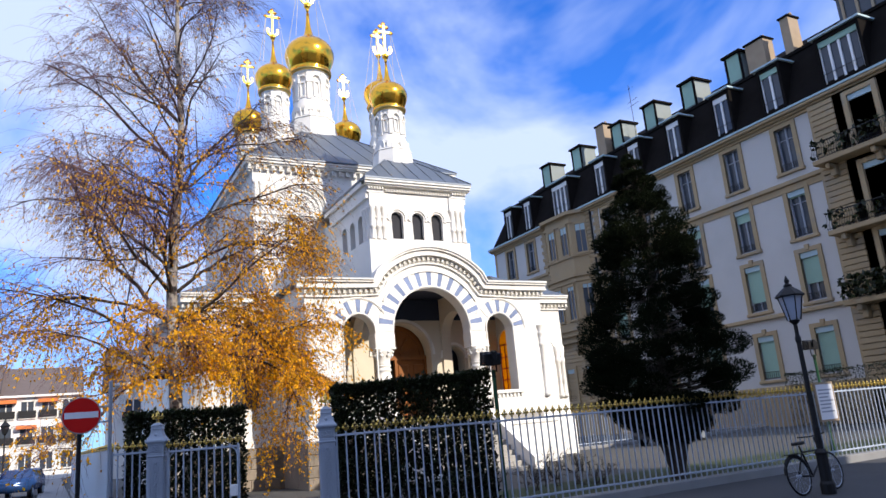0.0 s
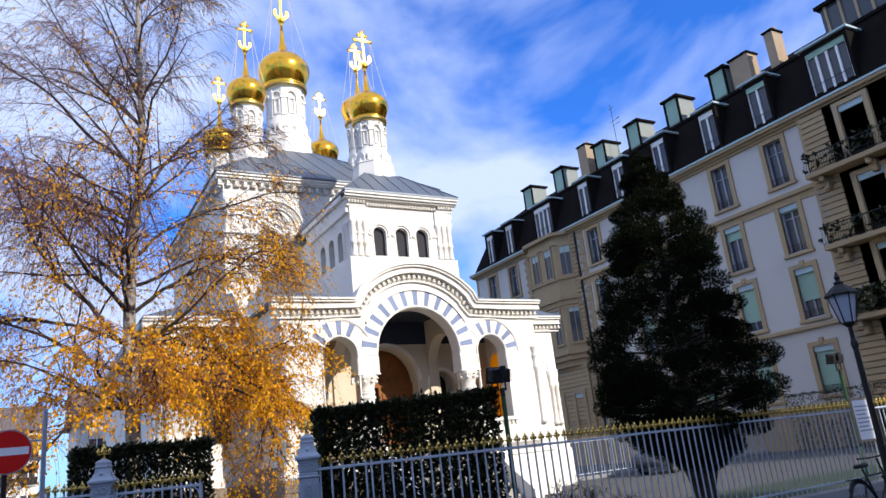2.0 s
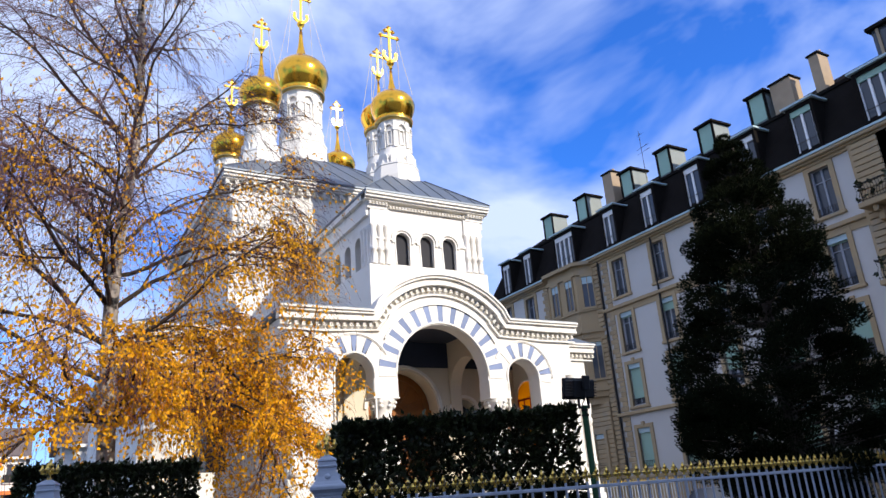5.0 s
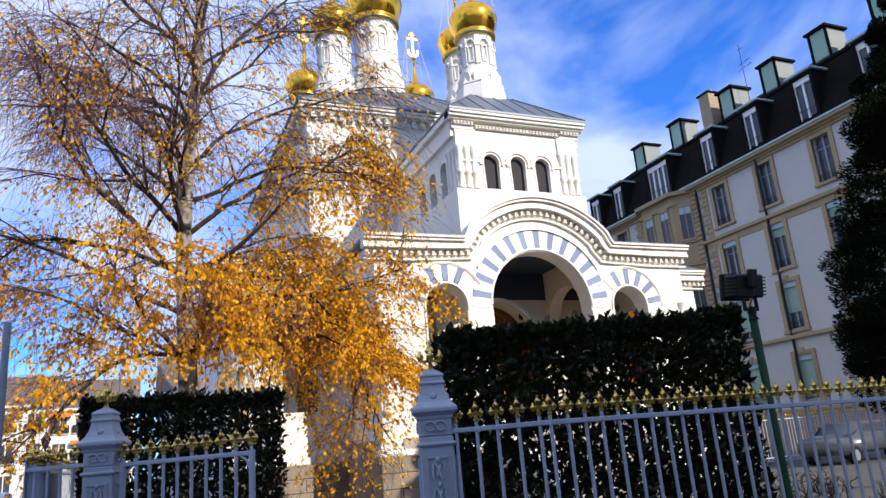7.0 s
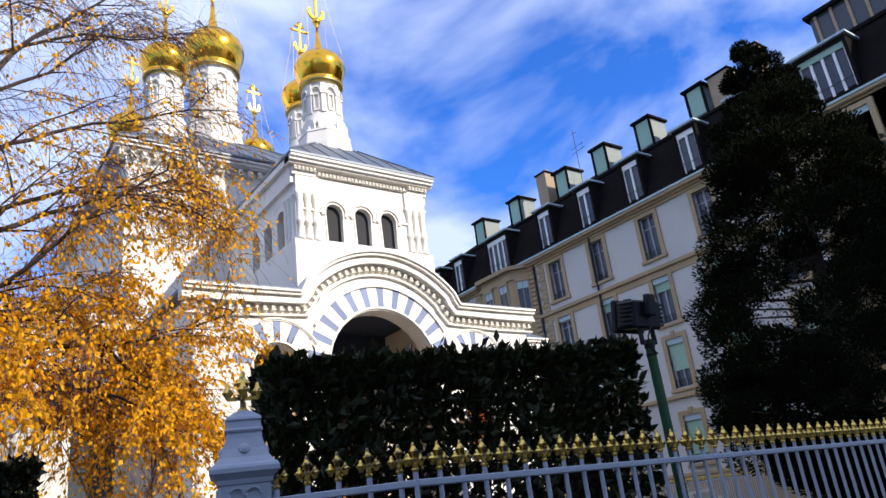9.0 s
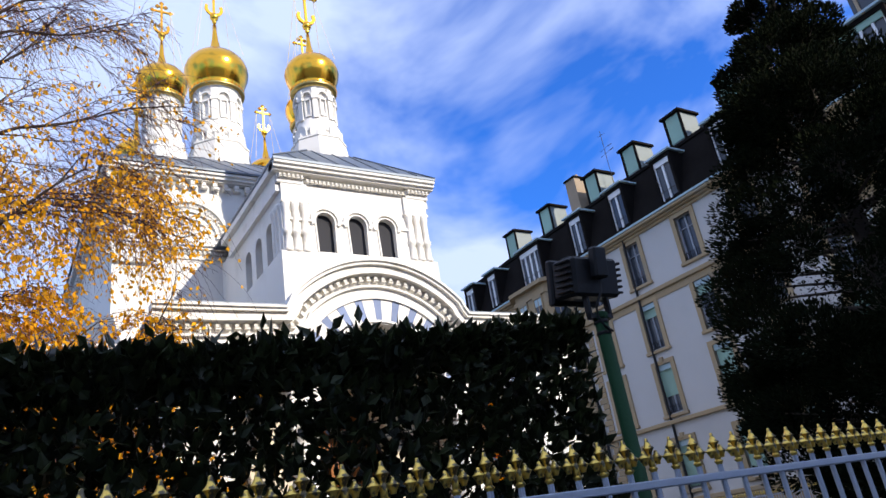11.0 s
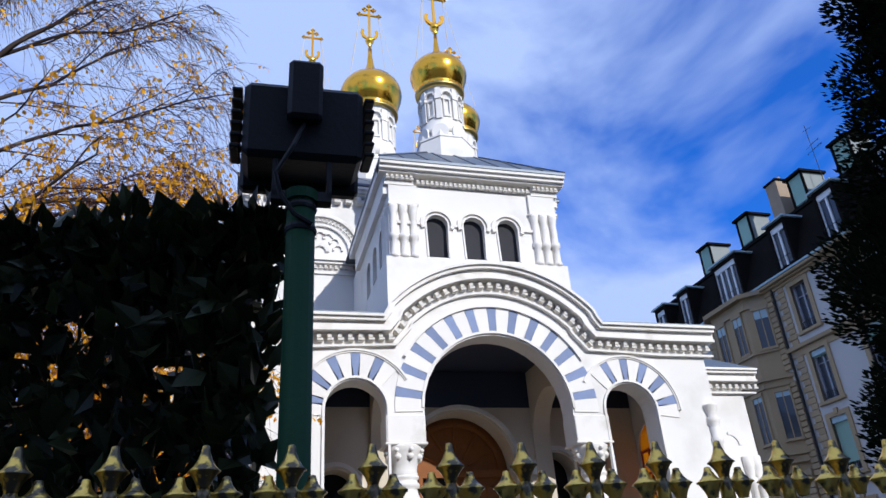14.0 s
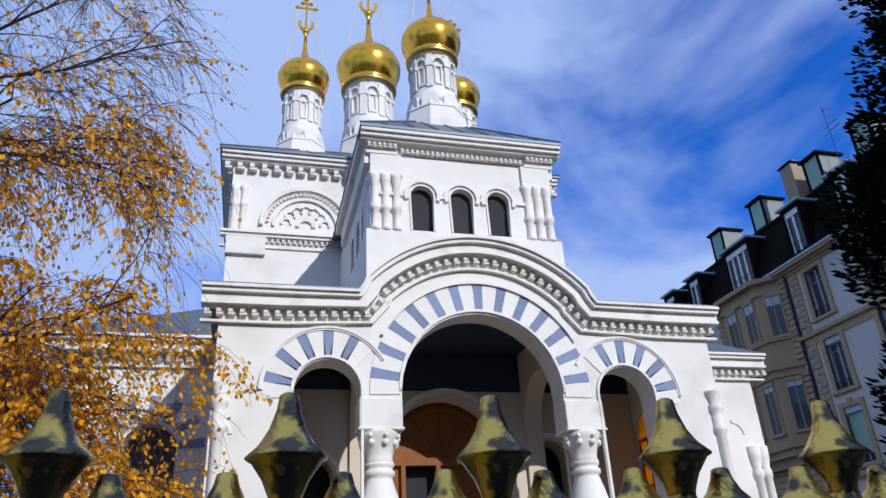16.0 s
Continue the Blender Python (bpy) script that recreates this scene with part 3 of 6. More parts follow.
part("tower_base", boxes((TX0 - 0.10, TX1 + 0.10, TY0 - 0.10, TY1 + 1.2, 7.2, 9.02)), STUCCO, tower)
for c, r, zs, zl in wins:
    cornice(tower, [(c - 0.40, 9.86)] + arc(c, 9.98, 0.43, 180, 0, 16) + [(c + 0.40, 9.86)], TY0, [(0.0, 0.09, 0.07)], "window_hood")
    part("window_roll", band(bmesh.new(), [(c - 0.28, 9.1)] + arc(c, 9.98, 0.305, 180, 0, 16) + [(c + 0.28, 9.1)], 0, 0.04, TY0 - 0.03, TY0 + 0.05), TRIM, tower)
for xa, xb in ((11.0, 11.6), (12.37, 12.53), (13.3, 13.42), (14.18, 14.5)):
    part("hood_string", boxes((xa, xb, TY0 - 0.06, TY0 + 0.02, 9.93, 10.0)), TRIM, tower)
for base in (10.89, 14.52):
    part("pilaster_block", boxes((base - 0.09, base + 0.62, TY0 - 0.08, TY0 + 0.02, 10.42, 11.0)), STUCCO, tower)
    part("pilaster_cap", bevelled(0.02, (base - 0.12, base + 0.65, TY0 - 0.12, TY0 + 0.02, 10.40, 10.5)), TRIM, tower)
    for k in range(3):
        part("colonnette", lathe([(0.11, 9.02), (0.11, 9.10), (0.085, 9.14), (0.085, 9.5), (0.115, 9.53), (0.115, 9.64), (0.085, 9.67), (0.085, 10.18), (0.12, 10.35), (0.12, 10.42)], 12, (base + 0.02 + 0.245 * k, TY0 - 0.03)), TRIM, tower, smooth=True)
for k in range(3):
    for x in (TX0 + 0.03, TX1 - 0.03):
        part("colonnette", lathe([(0.11, 9.02), (0.085, 9.14), (0.085, 10.18), (0.12, 10.35), (0.12, 10.42)], 10, (x, TY0 + 0.16 + 0.25 * k)), TRIM, tower, smooth=True)
tpath = [(TX0 - 0.25, 11.47), (TX1 + 0.25, 11.47)]
cornice(tower, tpath, TY0, [(0.0, 0.07, 0.40), (0.07, 0.16, 0.33), (0.16, 0.22, 0.24)], "tower_cornice")
dentils(tower, [(TX0 + 0.68, 11.10), (TX1 - 0.68, 11.10)], 0.0, 0.06, 0.13, TY0, 0.12)
for a, b in ((TX0 - 0.1, TX0 + 0.62), (TX1 - 0.62, TX1 + 0.1)):
    dentils(tower, [(a, 11.15), (b, 11.15)], 0.0, 0.06, 0.22, TY0, 0.12)
    part("frieze_block", boxes((a, b, TY0 - 0.10, TY0 + 0.02, 10.98, 11.26)), STUCCO, tower)
for a, b, c, d in ((TX0 - 0.25, TX0 + 0.2, TX0 - 0.12, TX0), (TX1 - 0.2, TX1 + 0.25, TX1, TX1 + 0.12)):
    part("tower_eave", boxes((a, b, TY0 - 0.25, TY1 + 0.3, 11.27, 11.46)), TRIM, tower)
    part("side_frieze", boxes((c, d, TY0, TY1, 10.75, 11.26)), TRIM, tower)
part("tower_ceiling", boxes((TX0 + 0.2, TX1 - 0.2, TY0 + 0.02, TY1 + 0.3, 11.0, 11.45)), STUCCO, tower)


def hip_roof(parent, x0, x1, y0, y1, z, cx, cy, r, zt, seams):
    """A pyramid of sheet metal with standing seams, cut off at the drum."""
    bm = bmesh.new()
    lo = [bm.verts.new(p) for p in ((x0, y0, z), (x1, y0, z), (x1, y1, z), (x0, y1, z))]
    hi = [bm.verts.new(p) for p in ((cx - r, cy - r, zt), (cx + r, cy - r, zt), (cx + r, cy + r, zt), (cx - r, cy + r, zt))]
    ed = [bm.verts.new((v.co.x, v.co.y, z - 0.07)) for v in lo]
    for k in range(4):
        j = (k + 1) % 4
        bm.faces.new((lo[k], lo[j], hi[j], hi[k]))
        bm.faces.new((ed[k], ed[j], lo[j], lo[k]))
    bm.faces.new(hi)
    bm.faces.new(ed[::-1])
    corners, tops = [v.co.copy() for v in lo], [v.co.copy() for v in hi]
    roof = part("sheet_metal_roof", bm, ZINC, parent)
    for k in range(4):
        j = (k + 1) % 4
        ln = (corners[j] - corners[k]).length
        m = max(2, int(ln / seams))
        for i in range(m + 1):
            f = i / m
            foot = corners[k].lerp(corners[j], f)
            # seams climb square to the eave until they meet the hip or the drum
            e = (corners[j] - corners[k]).normalized()
            s = (foot - corners[k]).dot(e)
            a = (tops[k] - corners[k]).dot(e)
            b = ln - (tops[j] - corners[j]).dot(-e)
            up = 1.0 if a <= s <= b else (s / a if s < a else (ln - s) / (ln - b))
            slope = (tops[k] - corners[k]) - e * a
            if up < 0.08:
                continue
            part("seam", tube(bmesh.new(), [foot + Vector((0, 0, 0.012)), foot + slope * up + Vector((0, 0, 0.012))], 0.022, 4), ZINC, roof)
        part("hip_seam", tube(bmesh.new(), [corners[k] + Vector((0, 0, 0.015)), tops[k] + Vector((0, 0, 0.015))], 0.03, 4), ZINC, roof)
    return roof


hip_roof(tower, TX0 - 0.27, TX1 + 0.27, TY0 - 0.42, TY1 + 1.5, 11.55, 12.97, 27.6, 0.75, 13.0, 0.6)


def cross(parent, x, y, z, h, chains, rim):
    """Gilded cross on a ball and crescent, stayed by chains to the dome."""
    s = h / 2.6
    c = part("ball", lathe([(0.03, z), (0.05 * s, z + 0.1 * s), (0.10 * s, z + 0.16 * s), (0.06 * s, z + 0.24 * s), (0.16 * s, z + 0.34 * s), (0.19 * s, z + 0.46 * s), (0.14 * s, z + 0.58 * s), (0.05 * s, z + 0.64 * s)], 14, (x, y)), GOLD, parent, smooth=True)
    bm = band(bmesh.new(), arc(x, z + 0.92 * s, 0.27 * s, 150, 390, 18), 0, 0.13 * s, y - 0.04, y + 0.04)
    part("crescent", bm, GOLD, c)
    zb = z + 0.62 * s
    t = 0.055 * s
    top = z + h
    arm = top - 0.62 * s
    part("cross", bevelled(0.01, (x - t, x + t, y - 0.04, y + 0.04, zb, top - 0.1 * s), (x - 0.42 * s, x + 0.42 * s, y - 0.038, y + 0.038, arm - t, arm + t), (x - 0.2 * s, x + 0.2 * s, y - 0.036, y + 0.036, arm + 0.28 * s, arm + 0.37 * s)), GOLD, c)
    for px, pz in ((x, top - 0.08 * s), (x - 0.44 * s, arm), (x + 0.44 * s, arm), (x - 0.2 * s, arm + 0.325 * s), (x + 0.2 * s, arm + 0.325 * s)):
        for ddx, ddz in ((0, 0.07), (0.07, 0), (-0.07, 0), (0, -0.07)):
            ob = part("knob", lathe([(0.01, -0.06 * s), (0.055 * s, -0.03 * s), (0.065 * s, 0), (0.055 * s, 0.03 * s), (0.01, 0.06 * s)], 8), GOLD, c, smooth=True)
            ob.matrix_basis = pose(px + ddx * s, y, pz + ddz * s)
    for sx in (-1, 1):
        for sy in (-1, 1):
            a, b = Vector((x + sx * 0.42 * s, y + sy * 0.02, arm)), Vector((x + sx * rim * 0.72, y + sy * rim * 0.6, chains))
            pts = [a.lerp(b, k / 8) - Vector((0, 0, 0.10 * math.sin(math.pi * k / 8))) for k in range(9)]
            part("chain", tube(bmesh.new(), pts, 0.012, 4), CHAIN, c)


def onion(parent, x, y, zb, zr, rb, rd, R, zc, zt, zn, ztop):
    """Drum with pilasters and niches, gilded onion, neck and cross."""
    h = zr - zb
    base = part("drum", lathe([(rb * 1.12, zb - 1.2), (rb * 1.04, zb + 0.0 * h), (rb * 0.96, zb + 0.18 * h), (rb * 0.99, zb + 0.19 * h), (rb * 0.98, zb + 0.215 * h), (rb * 0.91, zb + 0.225 * h), (rb * 0.87, zb + 0.30 * h)], 8, (x, y), a0=math.pi / 8), STUCCO, parent)
    n = 8
    part("shaft", lathe([(rb * 0.87, zb + 0.28 * h), (rd * 1.10, zb + 0.38 * h), (rd * 1.0, zb + 0.48 * h), (rd * 0.95, zb + 0.56 * h), (rd * 0.93, zb + 0.95 * h), (rd * 1.08, zb + 1.0 * h)], 24, (x, y)), STUCCO, base, smooth=True)
    for k in range(n):
        a = math.pi * 2 * (k + 0.5) / n
        dirv = Vector((math.cos(a), math.sin(a), 0))
        # round-headed shield at the foot of each face
        bm = bmesh.new()
        w = rb * 0.27
        prof = [(-w, 0.0), (-w, w * 0.7)] + [(w * math.cos(radians(180 - 18 * i)), w * 0.7 + w * math.sin(radians(180 - 18 * i))) for i in range(11)] + [(w, 0.0)]
        f = [bm.verts.new((px, 0.0, pz)) for px, pz in prof]
        g = [bm.verts.new((px, 0.10, pz)) for px, pz in prof]
        bm.faces.new(f)
        for i in range(len(f)):
            bm.faces.new((f[i], g[i], g[(i + 1) % len(f)], f[(i + 1) % len(f)]))
        bmesh.ops.recalc_face_normals(bm, faces=bm.faces[:])
        p = Vector((x, y, zb + 0.225 * h)) + dirv * (rb * 0.86)
        ak = math.pi * 2 * k / n
        dk = Vector((math.cos(ak), math.sin(ak), 0))
        part("shield", bm, STUCCO, base).matrix_basis = pose(p.x, p.y, p.z, 0, 0, math.degrees(a) + 90)
        # pilaster
        q = Vector((x, y, 0)) + dirv * (rd * 0.97)
        pil = boxes((-rd * 0.13, rd * 0.13, -0.06, 0.1, zb + 0.50 * h, zb + 0.95 * h), (-rd * 0.17, rd * 0.17, -0.09, 0.1, zb + 0.78 * h, zb + 0.83 * h))
        part("pilaster", pil, STUCCO, base).matrix_basis = pose(q.x, q.y, 0, 0, 0, math.degrees(a) + 90)
        # niche frame and arch between pilasters
        q = Vector((x, y, 0)) + dk * (rd * 0.98)
        bm = band(bmesh.new(), arc(0, zb + 0.83 * h, rd * 0.30, 180, 0, 10), 0, rd * 0.09, -0.07, 0.08)
        part("niche_arch", bm, STUCCO, base).matrix_basis = pose(q.x, q.y, 0, 0, 0, math.degrees(ak) + 90)
        bm = boxes((-rd * 0.16, rd * 0.16, -0.03, 0.05, zb + 0.53 * h, zb + 0.565 * h), (-rd * 0.17, -rd * 0.11, -0.035, 0.05, zb + 0.56 * h, zb + 0.78 * h), (rd * 0.11, rd * 0.17, -0.035, 0.05, zb + 0.56 * h, zb + 0.78 * h), (-rd * 0.17, rd * 0.17, -0.04, 0.05, zb + 0.77 * h, zb + 0.80 * h))
        part("niche_frame", bm, STUCCO, base).matrix_basis = pose(q.x, q.y, 0, 0, 0, math.degrees(ak) + 90)
    gold = part("onion_dome", lathe([(R * 0.72, zr + 0.02), (R * 0.80, zr + 0.10 * (zc - zr)), (R * 0.76, zr + 0.22 * (zc - zr)), (R * 0.80, zr + 0.30 * (zc - zr)), (R * 0.90, zr + 0.55 * (zc - zr)), (R * 0.97, zr + 0.78 * (zc - zr)), (R, zc), (R * 0.985, zc + 0.18 * (zt - zc)), (R * 0.92, zc + 0.40 * (zt - zc)), (R * 0.80, zc + 0.60 * (zt - zc)), (R * 0.63, zc + 0.78 * (zt - zc)), (R * 0.42, zc + 0.92 * (zt - zc)), (R * 0.27, zt + 0.02 * (zn - zt)), (R * 0.18, zt + 0.18 * (zn - zt)), (R * 0.11, zt + 0.45 * (zn - zt)), (R * 0.075, zt + 0.75 * (zn - zt)), (R * 0.065, zn)], 40, (x, y)), GOLD, base, "polished gilded onion dome", smooth=True)
    part("ring", lathe([(R * 0.70, zr - 0.06), (R * 0.83, zr - 0.02), (R * 0.85, zr + 0.06), (R * 0.80, zr + 0.12)], 40, (x, y)), DARKGOLD, base, smooth=True)
    for k in range(36):
        a = 2 * math.pi * k / 36
        part("ring_boss", boxes((-0.022 * R, 0.022 * R, -0.03, 0.03, -0.05 * R, 0.05 * R)), GOLD, gold).matrix_basis = pose(x + R * 0.83 * math.cos(a), y + R * 0.83 * math.sin(a), zr + 0.12 * (zc - zr), 0, 0, math.degrees(a) + 90)
    cross(gold, x, y, zn, ztop - zn, zc + 0.65 * (zt - zc), R)


onion(tower, 12.96, 27.6, 13.15, 15.62, 0.88, 0.62, 0.88, 16.40, 17.10, 18.1, 20.24)

# main body
MX0, MX1, MY0, MY1 = 7.55, 17.6, 31.15, 43.0
main = part("main_body", boxes((MX0, MX1, MY0, MY1, 7.2, 13.9)), STUCCO, church)
for y, flip in ((MY0, False),):
    mpath = [(MX0 - 0.35, 14.2), (MX1 + 0.35, 14.2)]
    cornice(main, mpath, y, [(0.0, 0.09, 0.40), (0.09, 0.20, 0.32), (0.20, 0.27, 0.22)], "main_cornice")
    dentils(main, mpath, 0.42, 0.14, 0.22, y, 0.36)
    cornice(main, [(MX0 - 0.2, 11.62), (MX1 - 0.05, 11.62)], y, [(0.0, 0.07, 0.22), (0.07, 0.16, 0.15), (0.42, 0.48, 0.06)], "string_course")
    dentils(main, [(MX0 - 0.1, 11.62), (MX1 + 0.1, 11.62)], 0.25, 0.07, 0.10, y, 0.16)
    for c in (9.75, 16.2):
        part("blind_arch", band(bmesh.new(), arc(c, 11.9, 1.35, 180, 0, 24), 0, 0.12, y - 0.12, y + 0.02), TRIM, main)
        part("blind_arch", band(bmesh.new(), arc(c, 11.9, 0.98, 180, 0, 24), 0, 0.08, y - 0.09, y + 0.02), TRIM, main)
        dentils(main, arc(c, 11.9, 1.12, 176, 4, 24), 0.0, 0.06, 0.09, y, 0.13)
        for k in range(7):
            a = radians(12 + 26 * k)
            part("shell_rib", band(bmesh.new(), arc(c + 0.58 * math.cos(a), 11.9 + 0.58 * math.sin(a), 0.17, 200, -20, 8), 0, 0.06, y - 0.07, y + 0.02), TRIM, main)
        part("shell_core", band(bmesh.new(), arc(c, 11.92, 0.30, 180, 0, 12), 0, 0.12, y - 0.08, y + 0.02), TRIM, main)
    for base in (MX0 + 0.12, MX1 - 0.35):
        part("pilaster_foot", boxes((base - 0.15, base + 0.95 if base < 13 else base + 0.4, y - 0.14, y + 0.02, 10.9, 11.62)), STUCCO, main)
        for k in range(2):
            part("colonnette", lathe([(0.12, 11.62), (0.09, 11.75), (0.09, 12.5), (0.12, 12.55), (0.09, 12.6), (0.09, 13.0), (0.13, 13.15)], 12, (base + 0.26 * k, y - 0.03)), TRIM, main, smooth=True)
for a, b in ((MX0 - 0.35, MX0), (MX1, MX1 + 0.25)):
    part("main_side_eave", boxes((a, b, MY0 + 0.05, MY1, 13.93, 14.19)), TRIM, main)
for k in range(32):
    part("dentil", boxes((MX0 - 0.2, MX0, MY0 + 0.15 + 0.36 * k, MY0 + 0.29 + 0.36 * k, 13.65, 13.88)), TRIM, main)
part("main_attic", boxes((MX0 + 0.01, MX1 - 0.01, MY0 + 0.02, MY1, 13.9, 14.2)), STUCCO, main)
hip_roof(main, MX0 - 0.42, MX1 + 0.42, MY0 - 0.45, MY1 + 0.4, 14.28, 12.8, 37.6, 1.05, 18.3, 0.85)
onion(main, 12.74, 37.8, 18.7, 22.45, 1.34, 1.05, 1.47, 23.72, 24.95, 26.7, 29.62)
for x in (9.68, 15.85):
    for y in (34.7, 40.5):
        onion(main, x, y, 16.35, 19.40, 0.96, 0.70, 1.00, 20.28, 21.10, 22.4, 24.5)

# ---- unseen building row behind the camera, added to shade street and fence ----
back = thing("shade_building_row", "unseen pale building row behind the camera, sized to shade the street", "building", kind="structure")
part("wall", boxes((-60, 27, -26, -12, GROUND, 17.4)), RENDER, back)
part("roof", boxes((-60.5, 27.3, -26.5, -11.5, 17.4, 18.4)), SLATE, back)

# ---- apartment building ----
AX = 38.5
apt = thing("apartment_house", "pale rendered apartment house with sandstone trim and dark mansard roof", "building")
COLS = [26.15, 30.12, 34.2, 38.5, 42.45, 53.4, 56.8]
ROWSZ = [(14.75, 17.45), (10.65, 13.45), (6.85, 9.7), (2.7, 5.3)]
HALF = 0.60


def fb(y0, y1, z0, z1, d0, d1):
    """Box on the street face, standing out from d0 to d1."""
    return (AX - d1, AX - d0, y0, y1, z0, z1)


spans, prev = [], 24.2
for c in COLS:
    spans.append(fb(prev, c - HALF, GROUND, 18.1, -0.4, 0.0))
    z = GROUND
    for z0, z1 in ROWSZ[::-1]:
        spans.append(fb(c - HALF, c + HALF, z, z0, -0.4, 0.0))
        z = z1
    spans.append(fb(c - HALF, c + HALF, z, 18.1, -0.4, 0.0))
    prev = c + HALF
spans.append(fb(prev, 59.3, GROUND, 18.1, -0.4, 0.0))
part("wall", boxes(*spans), RENDER, apt)
# near-black block stands in for the unlit rooms behind the facade
part("room_shade_block", boxes((AX + 0.9, AX + 12, 2, 59.2, GROUND, 18.2)), DARK, apt)
part("end_wall", boxes((AX, AX + 12, 59.3, 59.7, GROUND, 18.1)), STONEY, apt)
part("south_wall", boxes((AX - 0.3, AX + 0.5, 2, 24.2, GROUND, 18.1)), STONEY, apt)


def apt_window(y, z0, z1, half, d, blind, arched=False, parent=None):
    """Stone surround, white casements, glass, rail and a blind let down by a share."""
    w = part("window", boxes(fb(y - half - 0.28, y - half, z0 - 0.05, z1 + 0.25, d - 0.1, d + 0.09), fb(y + half, y + half + 0.28, z0 - 0.05, z1 + 0.25, d - 0.1, d + 0.09), fb(y - half, y + half, z1, z1 + 0.25, d - 0.1, d + 0.09)), STONEY, parent or apt, "window in a pale sandstone surround with green blind")
    part("window_sill", bevelled(0.03, fb(y - half - 0.36, y + half + 0.36, z0 - 0.24, z0 - 0.05, d - 0.1, d + 0.17)), STONEY, w)
    part("pane", boxes(fb(y - half, y + half, z0, z1, d - 0.30, d - 0.28)), PANE, w)
    part("casement", boxes(fb(y - half, y - half + 0.07, z0, z1, d - 0.28, d - 0.22), fb(y + half - 0.07, y + half, z0, z1, d - 0.28, d - 0.22), fb(y - 0.06, y + 0.06, z0, z1, d - 0.28, d - 0.21), fb(y - half, y + half, z0 + (z1 - z0) * 0.72, z0 + (z1 - z0) * 0.72 + 0.05, d - 0.28, d - 0.22), fb(y - half, y + half, z0, z0 + 0.09, d - 0.28, d - 0.22)), CASEMENT, w)
    if blind > 0:
        part("blind", boxes(fb(y - half + 0.02, y + half - 0.02, z1 - (z1 - z0) * blind, z1 - 0.3, d - 0.18, d - 0.15)), SHUTTER, w, "pale green roller blind")
        part("blind_box", boxes(fb(y - half + 0.01, y + half - 0.01, z1 - 0.32, z1, d - 0.19, d - 0.02)), BLINDBOX, w)
    if arched:
        part("keystone", bevelled(0.02, fb(y - 0.14, y + 0.14, z1 + 0.1, z1 + 0.42, d, d + 0.14)), STONEY, w)
    for zz in (z0 + 0.42, z0 + 0.06):
        part("rail", boxes(fb(y - half, y + half, zz, zz + 0.03, d - 0.06, d - 0.03)), BLACKM, w)
    for k in range(8):
        yy = y - half + (k + 0.5) * 2 * half / 8
        part("baluster", boxes(fb(yy - 0.01, yy + 0.01, z0 + 0.06, z0 + 0.42, d - 0.055, d - 0.035)), BLACKM, w)
    return w


CASEMENT = mat("grey_casement_paint", (0.26, 0.28, 0.32), 0.6, vary=0.08)
BLINDBOX = mat("pale_blue_valance", (0.36, 0.48, 0.52), 0.7, vary=0.08)
HUTCH = mat("grey_zinc_cheek", (0.20, 0.23, 0.22), 0.6, vary=0.12)
rng = random.Random(4)
for ci, c in enumerate(COLS):
    for ri, (z0, z1) in enumerate(ROWSZ):
        apt_window(c, z0, z1, HALF, 0.0, (0.0, rng.choice((0.14, 0.3, 0.5)), rng.choice((0.8, 0.65, 0.85)), 0.97)[ri], ri > 1)
# string courses, main cornice, plinth
for z, h, pr in ((13.85, 0.26, 0.22), (6.25, 0.24, 0.24), (2.0, 0.25, 0.16), (17.72, 0.22, 0.16)):
    part("string_course", bevelled(0.04, fb(24.2, 44.7, z, z + h, -0.02, pr), fb(50.9, 59.6, z, z + h, -0.02, pr)), STONEY, apt)
part("frieze", boxes(fb(24.2, 44.7, 13.45, 13.84, -0.02, 0.06), fb(50.9, 59.5, 13.45, 13.84, -0.02, 0.06)), STONEY, apt)
part("main_cornice", bevelled(0.05, fb(2, 59.9, 18.0, 18.22, -0.3, 0.55), fb(2, 59.8, 17.88, 18.02, -0.3, 0.36)), STONEY, apt)
part("gutter", boxes(fb(2, 59.95, 18.2, 18.32, 0.3, 0.6)), BLINDBOX, apt)
for y in (24.1, 44.45, 38.9):
    part("drainpipe", tube(bmesh.new(), [(AX - 0.14, y, 0), (AX - 0.14, y, 18.0)], 0.075, 8), BLACKM, apt)
part("plinth", boxes(fb(2, 59.5, GROUND, 2.0, -0.02, 0.10)), STONEY, apt)
# quoins beside the pipes
for y in (43.6, 50.95):
    for k in range(33):
        part("quoin", bevelled(0.025, fb(y, y + (0.75 if k % 2 else 0.55), 2.1 + 0.345 * k, 2.1 + 0.345 * k + 0.32, -0.02, 0.06)), STONEY, apt)
    for k in range(11):
        part("quoin", bevelled(0.025, fb(y, y + (0.75 if k % 2 else 0.55), 14.15 + 0.33 * k, 14.15 + 0.33 * k + 0.30, -0.02, 0.06)), STONEY, apt)
# canted bay
def prism(poly, z0, z1, bm=None):
    bm = bm or bmesh.new()
    a = [bm.verts.new((x, y, z0)) for x, y in poly]
    b = [bm.verts.new((x, y, z1)) for x, y in poly]
    bm.faces.new(a[::-1]); bm.faces.new(b)
    for k in range(len(poly)):
        j = (k + 1) % len(poly)
        bm.faces.new((a[k], a[j], b[j], b[k]))
    bmesh.ops.recalc_face_normals(bm, faces=bm.faces[:])
    return bm


def bay_poly(o):
    return [(AX + 0.1, 44.9 - o), (AX - 1.0 - o, 46.2 - o * 0.4), (AX - 1.0 - o, 49.6 + o * 0.4), (AX + 0.1, 50.9 + o)]


